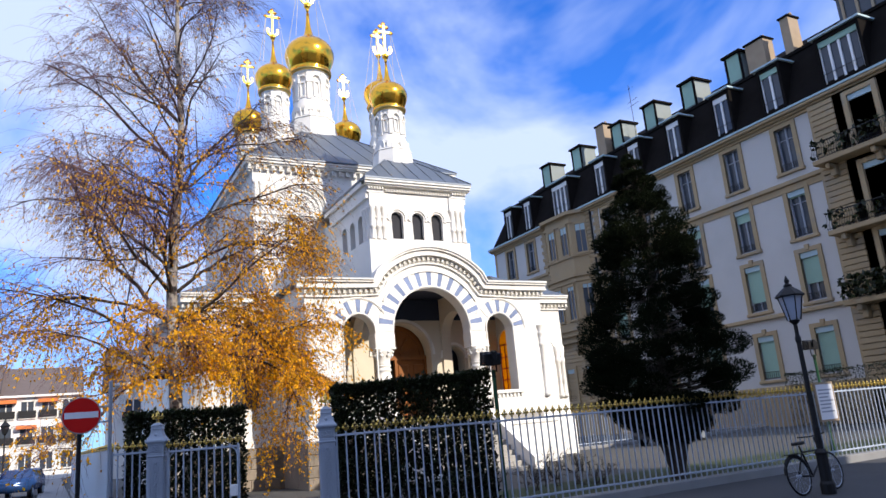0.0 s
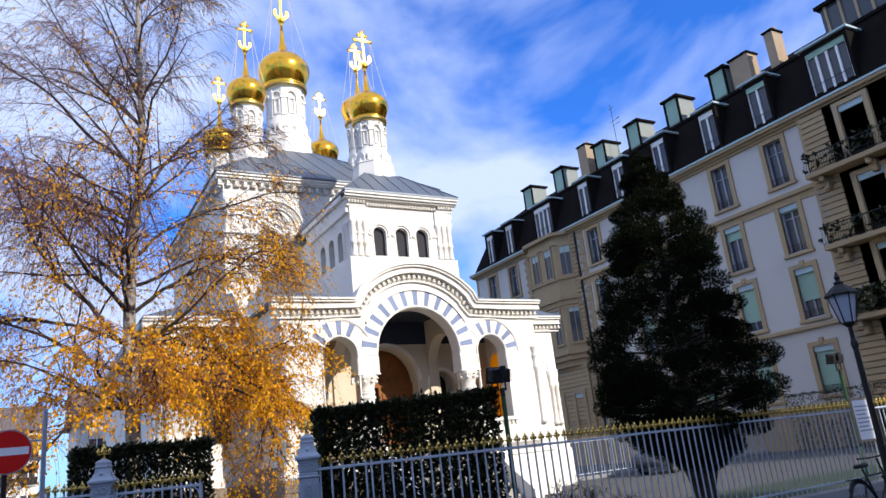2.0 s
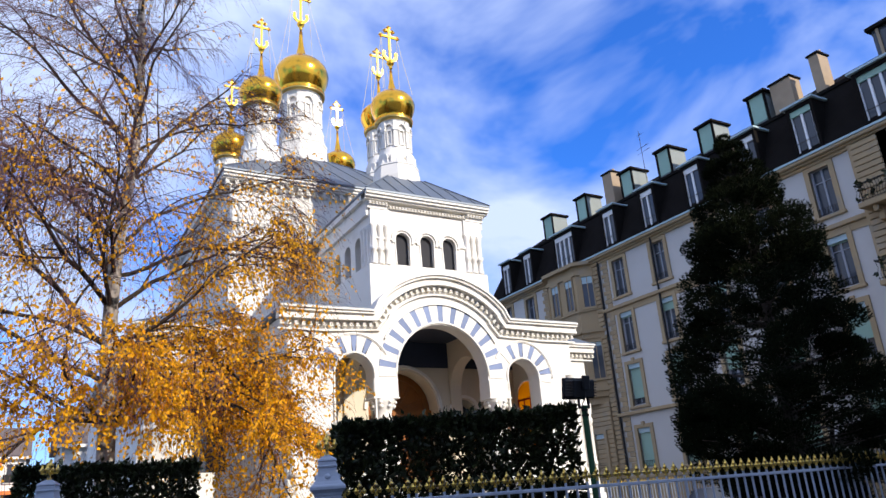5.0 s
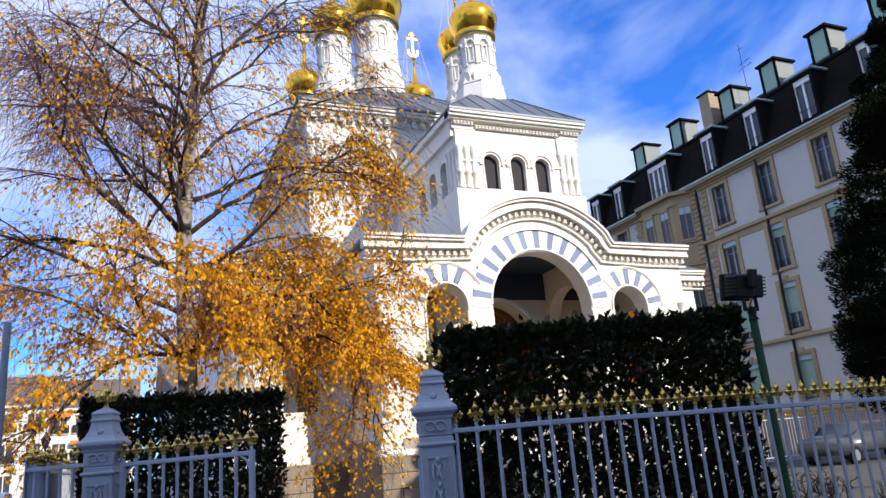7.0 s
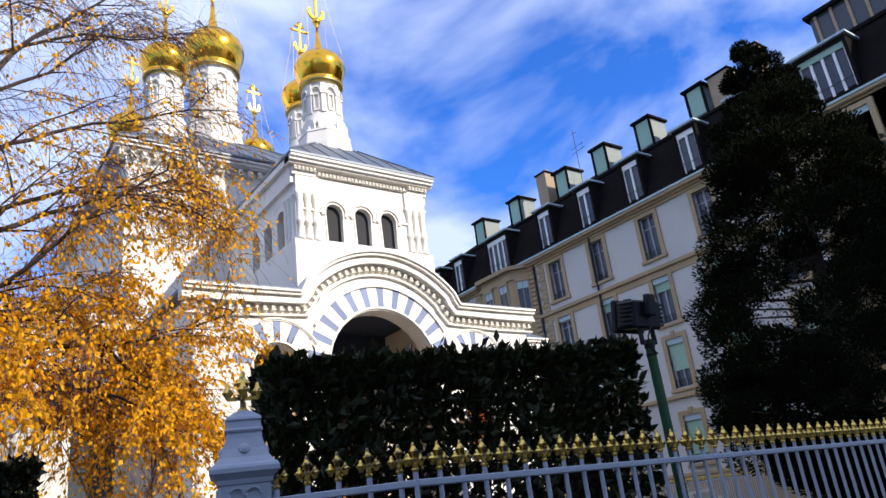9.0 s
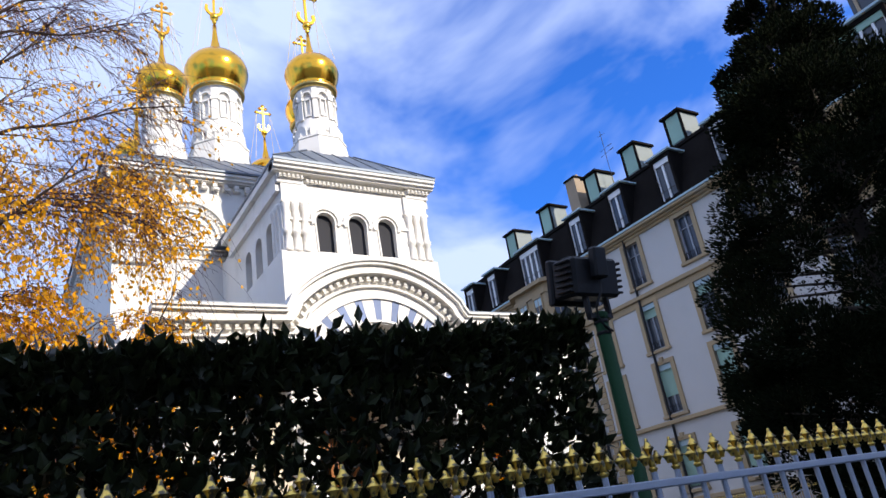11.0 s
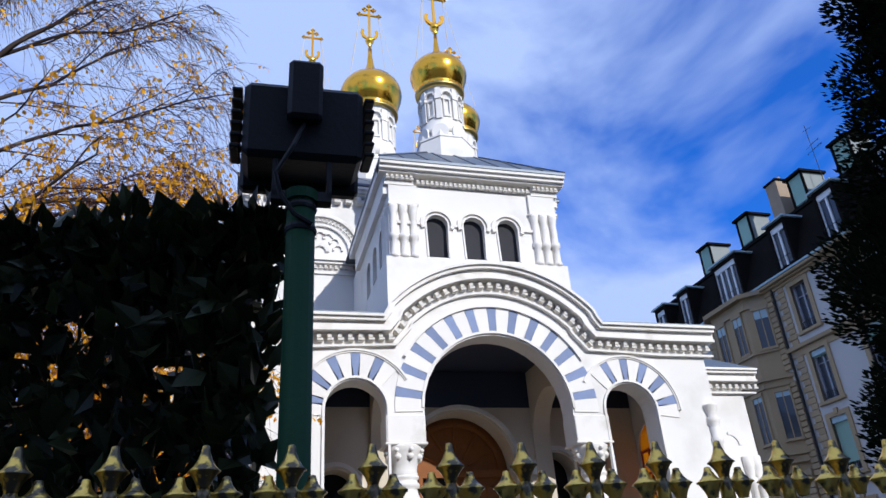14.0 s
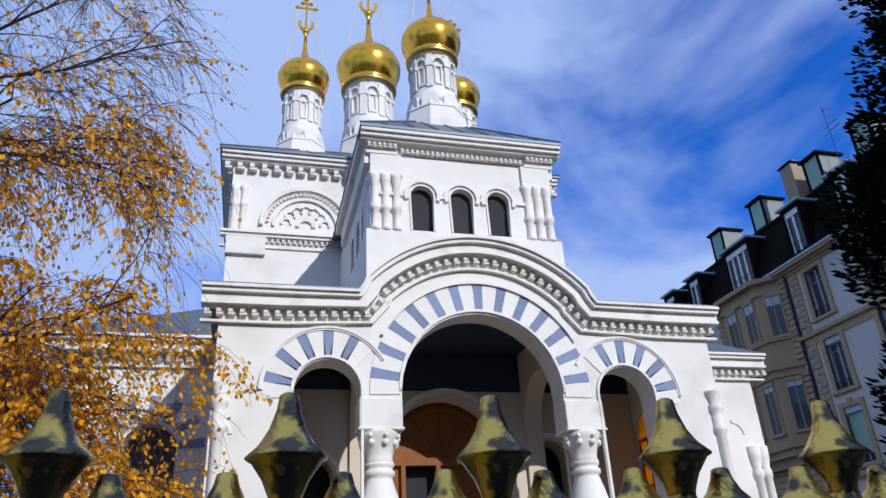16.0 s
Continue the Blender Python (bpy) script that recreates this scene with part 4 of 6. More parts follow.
bay = part("bay_window", prism(bay_poly(0.0), 8.3, 17.9), STONEY, apt, "canted sandstone bay with tall windows")
for z, h, o in ((7.4, 0.5, -0.3), (7.9, 0.4, 0.0), (8.3, 0.25, 0.22), (12.2, 0.4, 0.12), (12.6, 0.22, 0.30), (14.3, 0.14, 0.14), (17.2, 0.3, 0.12), (17.9, 0.28, 0.42)):
    part("bay_moulding", prism(bay_poly(o), z, z + h), STONEY, bay)
for z0, z1 in ((9.2, 11.9), (14.6, 17.0)):
    for (xa, ya), (xb, yb), wn_ in ((bay_poly(0)[0], bay_poly(0)[1], 1), (bay_poly(0)[1], bay_poly(0)[2], 2), (bay_poly(0)[2], bay_poly(0)[3], 1)):
        e = Vector((xb - xa, yb - ya, 0))
        for i in range(wn_):
            p = Vector((xa, ya, 0)) + e * ((i + 0.5) / wn_)
            rz = math.degrees(math.atan2(e.y, e.x))
            fr = part("bay_frame", boxes((-0.5, -0.40, 0.0, 0.10, z0, z1), (0.40, 0.5, 0.0, 0.10, z0, z1), (-0.5, 0.5, 0.0, 0.12, z1, z1 + 0.2), (-0.55, 0.55, 0.0, 0.16, z0 - 0.15, z0), (-0.03, 0.03, 0.02, 0.06, z0, z1)), STONEY, bay)
            fr.matrix_basis = pose(p.x, p.y, 0, 0, 0, rz)
            part("pane", boxes((-0.40, 0.40, 0.008, 0.02, z0, z1)), PANE, fr)
            part("blind", boxes((-0.39, 0.39, 0.025, 0.045, z1 - (0.55 if z0 > 12 else 0.3), z1)), BLINDBOX, fr)
# rusticated strips framing the upper bay
for k in range(48):
    if 12.1 < 2.1 + 0.33 * k < 12.8:
        continue
    for ya, yb in ((44.62, 45.25), (50.55, 51.0)):
        part("stone_course", bevelled(0.03, fb(ya, yb, 2.1 + 0.33 * k, 2.1 + 0.33 * k + 0.29, -0.02, 0.16)), STONEY, apt)
# lower bay storey, rusticated
part("bay_foot", boxes(fb(45.3, 50.5, GROUND, 7.5, -0.1, 0.25)), STONEY, apt)
for k in range(17):
    part("stone_course", bevelled(0.03, fb(45.2, 50.6, 2.0 + 0.32 * k, 2.0 + 0.32 * k + 0.285, 0.2, 0.33)), STONEY, apt)
for y in (46.6, 49.2):
    apt_window(y, 2.7, 5.3, 0.5, 0.36, 0.9)
# projecting stone part with balconies
proj = part("projecting_bay", boxes(fb(12, 24.0, GROUND, 17.9, -0.1, 0.30)), STONEY, apt)
for k in range(48):
    for a, b in ((22.6, 24.05), (17.2, 19.0)):
        part("stone_course", bevelled(0.03, fb(a, b, 2.0 + 0.33 * k, 2.0 + 0.33 * k + 0.295, 0.25, 0.37)), STONEY, proj)
for z0, z1 in ROWSZ:
    apt_window(21.0, z0 - 0.3, z1, 0.7, 0.42, 0.25 if z0 > 8 else 0.6, parent=proj)
for z in (14.25, 10.2, 6.3):
    bal = part("balcony", bevelled(0.04, fb(17.4, 23.9, z - 0.28, z, 0.2, 1.35)), STONEY, proj, "stone balcony with dark wrought iron railing")
    for y in (18.2, 20.6, 23.2):
        part("console", bevelled(0.05, fb(y - 0.16, y + 0.16, z - 1.0, z - 0.28, 0.3, 0.75), fb(y - 0.14, y + 0.14, z - 0.6, z - 0.28, 0.7, 1.15)), STONEY, bal)
    part("hand_rail", boxes(fb(17.4, 23.9, z + 0.95, z + 1.0, 1.25, 1.31), fb(17.4, 23.9, z + 0.08, z + 0.11, 1.26, 1.30)), BLACKM, bal)
    for k in range(44):
        yy = 17.45 + k * 0.149
        part("baluster", tube(bmesh.new(), [(AX - 1.28, yy, z), (AX - 1.28, yy + 0.05, z + 0.3), (AX - 1.28, yy - 0.05, z + 0.6), (AX - 1.28, yy, z + 0.97)], 0.013, 4), BLACKM, bal)
    part("end_rail", boxes(fb(23.86, 23.9, z + 0.95, z + 1.0, 0.3, 1.3), fb(23.86, 23.89, z, z + 1.0, 0.75, 0.79)), BLACKM, bal)
    # plants in the boxes
    vs, fs = [], []
    for k in range(900 if z < 7 else 160):
        p = Vector((AX - 1.25 + rng.uniform(-0.35, 0.15), rng.uniform(17.6, 23.9), z + rng.uniform(0.1, 1.15 if z > 7 else 1.3)))
        d = Vector((rng.gauss(0, 1), rng.gauss(0, 1), rng.gauss(0, 1))).normalized() * 0.16
        e = d.cross(Vector((rng.gauss(0, 1), rng.gauss(0, 1), rng.gauss(0, 1)))).normalized() * 0.09
        i = len(vs)
        vs += [p - d, p + e, p + d, p - e]
        fs.append((i, i + 1, i + 2, i + 3))
    tagged(pymesh("greenery", vs, fs, LAUREL, bal), kind="stuff")
# mansard roof
def slab(poly_xz, y0, y1):
    bm = bmesh.new()
    a = [bm.verts.new((x, y0, z)) for x, z in poly_xz]
    b = [bm.verts.new((x, y1, z)) for x, z in poly_xz]
    bm.faces.new(a); bm.faces.new(b[::-1])
    for k in range(len(poly_xz)):
        j = (k + 1) % len(poly_xz)
        bm.faces.new((a[k], b[k], b[j], a[j]))
    bmesh.ops.recalc_face_normals(bm, faces=bm.faces[:])
    return bm


bm = bmesh.new()
lo = [bm.verts.new(p) for p in ((AX - 0.15, 2, 18.3), (AX + 12, 2, 18.3), (AX + 12, 59.8, 18.3), (AX - 0.15, 59.8, 18.3))]
md = [bm.verts.new(p) for p in ((AX + 1.5, 2, 22.3), (AX + 10.5, 2, 22.3), (AX + 10.5, 58.0, 22.3), (AX + 1.5, 58.0, 22.3))]
hi = [bm.verts.new(p) for p in ((AX + 4.0, 2, 24.1), (AX + 8, 2, 24.1), (AX + 8, 55.5, 24.1), (AX + 4.0, 55.5, 24.1))]
for r, s in ((lo, md), (md, hi)):
    for k in range(4):
        j = (k + 1) % 4
        bm.faces.new((r[k], r[j], s[j], s[k]))
bm.faces.new(hi); bm.faces.new(lo[::-1])
roof = part("mansard_roof", bm, SLATE, apt, "dark slate mansard roof")
part("roof_edge", boxes((AX + 1.35, AX + 1.65, 2, 58.1, 22.22, 22.42)), SLATE, roof)
for y, half in ((56.4, 0.55), (53.2, 0.55), (48.1, 1.15), (42.7, 0.6), (38.65, 0.6), (34.5, 0.62), (30.15, 0.62), (26.3, 0.66), (21.7, 1.2), (16.2, 1.1)):
    d = part("dormer", boxes((AX - 0.10, AX + 1.8, y - half - 0.18, y - half, 18.6, 21.6), (AX - 0.10, AX + 1.8, y + half, y + half + 0.18, 18.6, 21.6), (AX - 0.10, AX + 1.8, y - half, y + half, 18.35, 18.72), (AX - 0.10, AX + 1.9, y - half, y + half, 21.35, 21.6)), SLATE, roof, "slate-clad dormer with white casement window")
    part("dormer_top", boxes((AX - 0.30, AX + 2.2, y - half - 0.35, y + half + 0.35, 21.6, 21.72)), BLINDBOX, d)
    part("pane", boxes((AX + 0.10, AX + 0.12, y - half, y + half, 18.72, 21.35)), PANE, d)
    n = 2 if half < 0.9 else 4
    for k in range(n + 1):
        yy = y - half + 2 * half * k / n
        part("casement", boxes((AX + 0.01, AX + 0.09, max(yy - 0.07, y - half), min(yy + 0.07, y + half), 18.72, 21.35)), PAINTW, d)
    part("casement", boxes((AX - 0.01, AX + 0.09, y - half, y + half, 21.0, 21.35)), PAINTW if y > 28 else SHUTTER, d)
    part("rail", boxes((AX - 0.16, AX - 0.13, y - half, y + half, 19.25, 19.29)), BLACKM, d)
for y in (51.6, 47.05, 41.7, 37.85, 33.9, 29.75):
    d = part("roof_hutch", boxes((AX + 1.55, AX + 3.2, y - 0.6, y + 0.6, 22.3, 24.45)), HUTCH, roof, "small roof hutch with a pale green shutter")
    part("hutch_shutter", boxes((AX + 1.50, AX + 1.552, y - 0.48, y + 0.48, 22.6, 24.4)), SHUTTER, d)
    part("hutch_top", boxes((AX + 1.3, AX + 3.3, y - 0.78, y + 0.78, 24.45, 24.6)), SLATE, d)
    for e in (-0.6, 0.6):
        part("hutch_frame", boxes((AX + 1.48, AX + 1.56, y + e - 0.08, y + e + 0.08, 22.3, 24.45)), SLATE, d)
d = part("roof_hutch", boxes((AX + 1.6, AX + 3.6, 18.4, 22.2, 22.4, 24.5)), PANE, roof)
part("hutch_top", boxes((AX + 1.3, AX + 3.8, 18.0, 22.4, 24.3, 24.5)), SLATE, d)
for k in range(5):
    part("hutch_frame", boxes((AX + 1.5, AX + 1.62, 18.4 + 0.85 * k, 18.55 + 0.85 * k, 22.4, 24.3)), BRICKC, d)
for y, z, w in ((43.9, 25.3, 0.5), (25.7, 25.0, 0.3), (28.1, 24.6, 0.7)):
    ch = part("chimney", boxes((AX + 1.7, AX + 2.7, y - w, y + w, 22.0, z)), BRICKC, roof, "ochre rendered chimney")
    part("chimney_cap", bevelled(0.03, (AX + 1.6, AX + 2.8, y - w - 0.1, y + w + 0.1, z, z + 0.14)), SLATE, ch)
    for k in range(3):
        part("pot", lathe([(0.11, z + 0.14), (0.13, z + 0.3), (0.09, z + 0.4)], 8, (AX + 2.2, y - w * 0.6 + k * w * 0.6)), BRICKC, ch)
ant = part("aerial", tube(bmesh.new(), [(AX + 2.4, 40.5, 23), (AX + 2.4, 40.5, 27.6)], 0.022, 5), BLACKM, roof)
for z, w in ((26.1, 0.7), (25.7, 0.8), (27.2, 0.15)):
    part("aerial_arm", tube(bmesh.new(), [(AX + 2.4, 40.5 - w, z + 0.1), (AX + 2.4, 40.5 + w * 0.6, z)], 0.015, 4), BLACKM, ant)
    part("aerial_rod", tube(bmesh.new(), [(AX + 2.0, 40.5 - w * 0.6, z - 0.2), (AX + 2.8, 40.5 - w * 0.6, z + 0.3)], 0.012, 4), BLACKM, ant)

# ---- fence, gate and pillars ----
TIP, STEP = 1.875, 0.1665


def spearhead(bm, x, z, s, hu=0.050, hl=0.034, n=10):
    """One turned spear: concave point, wide collar, short cone below."""
    rows = [(0.012, -hu - hl), (0.013, -hu - hl * 0.85), (0.018, -hu - hl * 0.5), (0.027, -hu - hl * 0.12), (0.0315, -hu - 0.002), (0.0315, -hu), (0.022, -hu * 0.82), (0.0145, -hu * 0.58), (0.0095, -hu * 0.28), (0.0075, -hu * 0.04), (0.004, 0.0)]
    lathe([(r * s, z + d * s) for r, d in rows], n, (x, 0), bm)


bm = bmesh.new()
spearhead(bm, 0, TIP, 1.0)
spearhead(bm, -0.043, TIP - 0.061, 1.0, 0.034, 0.036)
spearhead(bm, 0.043, TIP - 0.061, 1.0, 0.034, 0.036)
lathe([(0.0165, TIP - 0.165), (0.016, TIP - 0.10), (0.011, TIP - 0.08)], 8, (0, 0), bm)
tube(bm, [(-0.043, 0, TIP - 0.118), (-0.02, 0, TIP - 0.100), (0.0, 0, TIP - 0.095), (0.02, 0, TIP - 0.100), (0.043, 0, TIP - 0.118)], 0.010, 6)
lathe([(0.017, TIP - 0.160), (0.024, TIP - 0.153), (0.024, TIP - 0.148), (0.017, TIP - 0.141)], 8, (0, 0), bm)
FIN = bpy.data.meshes.new("finial")
bm.to_mesh(FIN)
bm.free()
FIN.materials.append(GILT)
FIN.polygons.foreach_set("use_smooth", [True] * len(FIN.polygons))
BAR = bpy.data.meshes.new("bar")
bm = lathe([(0.0155, 0.05), (0.0155, TIP - 0.15)], 8)
bm.to_mesh(BAR)
bm.free()
BAR.materials.append(IRON)


def fence_run(fence, p, q, base=True, first=0.5, solid=False):
    """A straight run of rails, bars and gilt finials from p to q."""
    p, q = Vector((*p, 0)), Vector((*q, 0))
    d = q - p
    ln, ang = d.length, math.degrees(math.atan2(d.y, d.x))
    run = pose(p.x, p.y, 0, 0, 0, ang)
    for z0, z1 in ((TIP - 0.245, TIP - 0.205), (0.16, 0.20)):
        part("rail", bevelled(0.006, (0, ln, -0.02, 0.02, z0, z1)), IRON, fence).matrix_basis = run
    if base:
        part("base_wall", bevelled(0.02, (-0.02, ln + 0.02, -0.16, 0.16, GROUND - 0.1, 0.06)), KERB, fence).matrix_basis = run
    if solid:
        part("sheet", boxes((0, ln, 0.02, 0.03, 0.1, TIP - 0.12)), IRON, fence, "grey-blue metal sheet backing").matrix_basis = run
    n = int(round(ln / STEP))
    for k in range(n):
        x = (k + first) * ln / n
        b = piece("bar", BAR, fence, run @ pose(x, 0, 0))
        piece("finial", FIN, b, pose(0, 0, 0, 0, 0, random.uniform(-5, 5)))


fence = thing("garden_fence", "grey-blue iron railing fence with worn gilt spear finials", "fence", kind="")
BEND = (5.12, 12.31)
fence_run(fence, BEND, (5.12 + STEP * 130, 12.31), first=0.0)
fence_run(fence, (4.42, 12.83), BEND)
side = thing("street_fence", "grey-blue sheet-backed iron fence along the side street", "fence")
fence_run(side, (1.66, 15.32), (1.05, 15.85))
fence_run(side, (1.03, 15.9), (0.95, 46.0), solid=True)
far = thing("garden_fence", "grey-blue railing fence with gilt finials behind the yard", "fence")
fence_run(far, (22.5, 30.0), (36.5, 29.6), base=True, solid=False)


def pillar(x, y, top):
    """Cast pillar with ornament panels, flared cap and a gilt finial."""
    p = thing("fence_pillar", "grey-blue cast iron gate pillar with ornament panels and gilt finial", "fence pillar", "gate pillars", at=pose(x, y, 0, 0, 0, -20))
    w = 0.142
    part("shaft", bevelled(0.012, (-w, w, -w, w, GROUND, 1.62)), IRON, p)
    part("foot", bevelled(0.02, (-w - 0.05, w + 0.05, -w - 0.05, w + 0.05, GROUND, 0.25)), IRON, p)
    part("collar", bevelled(0.012, (-w - 0.02, w + 0.02, -w - 0.02, w + 0.02, 1.54, 1.575)), IRON, p)
    part("neck", bevelled(0.01, (-w, w, -w, w, 1.62, 1.79)), IRON, p)
    s2 = math.sqrt(2)
    part("cap_moulding", lathe([(w * s2 * 1.0, 1.755), (w * s2 * 1.06, 1.76), (w * s2 * 1.08, 1.785), (w * s2 * 1.22, 1.805), (w * s2 * 1.34, 1.82), (w * s2 * 1.34, 1.845), (w * s2 * 1.28, 1.86)], 4, a0=math.pi / 4), IRON, p)
    part("cap", lathe([(w * s2 * 1.28, 1.86), (w * s2 * 1.16, 1.872), (w * s2 * 0.98, 1.905), (w * s2 * 0.82, 1.955), (w * s2 * 0.72, 2.01), (w * s2 * 0.68, 2.05)], 4, a0=math.pi / 4), IRON, p)
    part("cap_block", lathe([(w * s2 * 0.74, 2.05), (w * s2 * 0.76, 2.062), (w * s2 * 0.70, 2.075), (w * s2 * 0.66, 2.11), (w * s2 * 0.72, 2.12), (w * s2 * 0.68, 2.135), (w * s2 * 0.40, 2.165), (0.03, 2.185)], 4, a0=math.pi / 4), IRON, p)
    for sx, sy, rz in ((0, -1, 0), (1, 0, 90), (-1, 0, -90)):
        star = part("cap_rosette", lathe([(0.034, -0.006), (0.03, 0.006), (0.012, 0.016), (0.004, 0.016)], 10), IRON, p)
        star.matrix_basis = pose(sx * w * 0.86, sy * w * 0.86, 1.955, 62, 0, 0) if sy else pose(sx * w * 0.86, 0, 1.955, 0, sx * 62, 0)
    for sx, sy, rz in ((0, -1, 0), (1, 0, 90), (-1, 0, -90)):
        fr = part("panel_frame", boxes((-0.10, -0.085, -0.012, 0.01, 0.45, 1.46), (0.085, 0.10, -0.012, 0.01, 0.45, 1.46), (-0.10, 0.10, -0.012, 0.01, 1.445, 1.46), (-0.10, 0.10, -0.012, 0.01, 0.45, 0.465)), IRON, p)
        fr.matrix_basis = pose(sx * (w + 0.002), sy * (w + 0.002), 0, 0, 0, rz)
        for k in range(5):
            z = 0.56 + 0.195 * k
            pts = [(0.05 * math.cos(a) * (1 if i % 2 else 0.9), -0.008, z + 0.075 * math.sin(2 * a) ) for i, a in enumerate([2 * math.pi * j / 14 for j in range(15)])]
            part("scroll", tube(bmesh.new(), pts, 0.011, 5), IRON, fr)
            part("rosette", lathe([(0.028, -0.01), (0.02, 0.012), (0.004, 0.016)], 8), IRON, fr).matrix_basis = pose(0, -0.004, z + 0.095, 90, 0, 0)
        for dx in (-0.045, 0.045):
            part("scroll", tube(bmesh.new(), [(dx + 0.04 * math.cos(a), -0.006, 1.70 + 0.04 * math.sin(a)) for a in [2 * math.pi * j / 10 for j in range(11)]], 0.009, 5), IRON, fr)
    bm = bmesh.new()
    h = top
    spearhead(bm, 0, h, 1.5)
    lathe([(0.026, 2.17), (0.034, 2.185), (0.018, 2.205), (0.015, 2.24), (0.022, 2.25), (0.014, 2.265), (0.014, h - 0.10)], 8, (0, 0), bm)
    f = part("finial", bm, GILT, p, "gilt spear finial with four arms", smooth=True)
    for a in range(4):
        bm = bmesh.new()
        spearhead(bm, 0, 0.06, 1.15)
        part("arm", bm, GILT, f, smooth=True).matrix_basis = pose(0.085 * math.cos(a * math.pi / 2), 0.085 * math.sin(a * math.pi / 2), h - 0.13)
    part("arm_bar", boxes((-0.09, 0.09, -0.011, 0.011, h - 0.175, h - 0.155), (-0.011, 0.011, -0.09, 0.09, h - 0.176, h - 0.156)), GILT, f)
    return p


pillar(4.37, 12.95, 2.42)
pillar(1.76, 15.2, 2.42)
# gate leaf on the side pillar
gate = thing("gate_leaf", "grey-blue iron gate leaf with gilt finials, hung on the pillar", "gate")
ga = pose(1.92, 15.06, -0.03, 0, 0, -48)
GL = 1.62
part("gate_frame", bevelled(0.006, (0, 0.05, -0.02, 0.02, 0.0, TIP - 0.2), (GL - 0.05, GL, -0.02, 0.02, 0.0, TIP - 0.2), (0.05, GL - 0.05, -0.018, 0.018, TIP - 0.245, TIP - 0.205), (0.05, GL - 0.05, -0.018, 0.018, 0.08, 0.13), (0.05, GL - 0.05, -0.018, 0.018, 0.70, 0.73)), IRON, gate).matrix_basis = ga
for k in range(10):
    b = piece("bar", BAR, gate, ga @ pose(0.03 + k * (GL - 0.06) / 9, 0, 0))
    piece("finial", FIN, b, pose(0, 0, 0))
for sx, xx in ((1, 0.05), (-1, GL - 0.05)):
    part("corner_brace", tube(bmesh.new(), [(xx, 0, TIP - 0.36), (xx + sx * 0.03, 0, TIP - 0.29), (xx + sx * 0.10, 0, TIP - 0.245)], 0.012, 5), IRON, gate).matrix_basis = ga
part("lock_box", bevelled(0.01, (GL - 0.19, GL - 0.03, -0.04, 0.04, 0.78, 0.98)), PAINTW, gate).matrix_basis = ga


# ---- leaves ----
def leaf_cloud(name, pts, dirs, length, width, material, parent, fold=0.25, rnd=None):
    """Folded leaves, each a small rhomb, at points along given directions."""
    rnd = rnd or np.random.RandomState(3)
    n = len(pts)
    p, d = np.array(pts), np.array(dirs)
    d /= np.linalg.norm(d, axis=1)[:, None] + 1e-9
    r = rnd.normal(size=(n, 3))
    u = np.cross(d, r)
    u /= np.linalg.norm(u, axis=1)[:, None] + 1e-9
    w = np.cross(d, u)
    L = (length * rnd.uniform(0.7, 1.3, n))[:, None]
    W = (width * rnd.uniform(0.75, 1.25, n))[:, None]
    v = np.stack([p, p + d * L * 0.45 + u * W + w * W * fold, p + d * L, p + d * L * 0.45 - u * W + w * W * fold], 1).reshape(-1, 3)
    f = np.arange(4 * n).reshape(n, 4)
    tri = np.concatenate([f[:, [0, 1, 2]], f[:, [0, 2, 3]]])
    ob = pymesh(name, v.tolist(), tri.tolist(), material, parent)
    return tagged(ob, kind="stuff")


def hedge(name, label, outline, z1, count, seed, rise=0.0, slant=0.0):
    """Clipped laurel: stems inside, leaves crowded towards the faces."""
    rnd = np.random.RandomState(seed)
    h = thing(name, label, "hedge", "clipped hedges")
    (x0, y0), (x1, y1), depth = outline
    a, b = np.array((x0, y0, 0.0)), np.array((x1, y1, 0.0))
    e = b - a
    ln = np.linalg.norm(e)
    e /= ln
    nrm = np.array((-e[1], e[0], 0.0))
    s = rnd.uniform(0, 1, count)
    t = rnd.beta(0.6, 0.8, count)
    z = GROUND + (z1 - GROUND) * rnd.beta(0.95, 0.85, count)
    end = rnd.uniform(0, 1, count) < 0.30
    s = np.where(end, rnd.beta(0.25, 0.25, count), s)
    top = rnd.uniform(0, 1, count) < 0.16
    z = np.where(top, z1 + rnd.normal(0, 0.045, count) - 0.03, z)
    z = GROUND + (z - GROUND) * (1 + rise * s / (z1 - GROUND))
    lump = np.array([noise.noise(Vector((si * ln * 1.3, zi * 1.4, seed))) for si, zi in zip(s, z)])
    p = a + e * (s * (ln - slant * t))[:, None] + nrm * (t * depth - 0.05 * lump)[:, None] + np.array((0, 0, 1)) * z[:, None]
    d = rnd.normal(size=(count, 3)) * 0.55
    d += np.where((t < 0.3)[:, None], -nrm * 0.7, 0) + np.array((0, 0, 0.45))
    d += np.where(top[:, None], np.array((0, 0, 0.05)), 0)
    leaf_cloud("foliage", p, d, 0.098, 0.028, LAUREL, h, rnd=rnd)
    for k in range(int(ln / 0.28)):
        px, py = (a + e * (0.15 + k * 0.28) + nrm * depth * rnd.uniform(0.35, 0.65))[:2]
        pts = [(px + rnd.uniform(-0.06, 0.06) * i, py + rnd.uniform(-0.06, 0.06) * i, GROUND + (z1 - GROUND - 0.15) * i / 5) for i in range(6)]
        part("stem", tube(bmesh.new(), pts, [0.028 - 0.004 * i for i in range(6)], 5), DARKBARK, h)
    return h


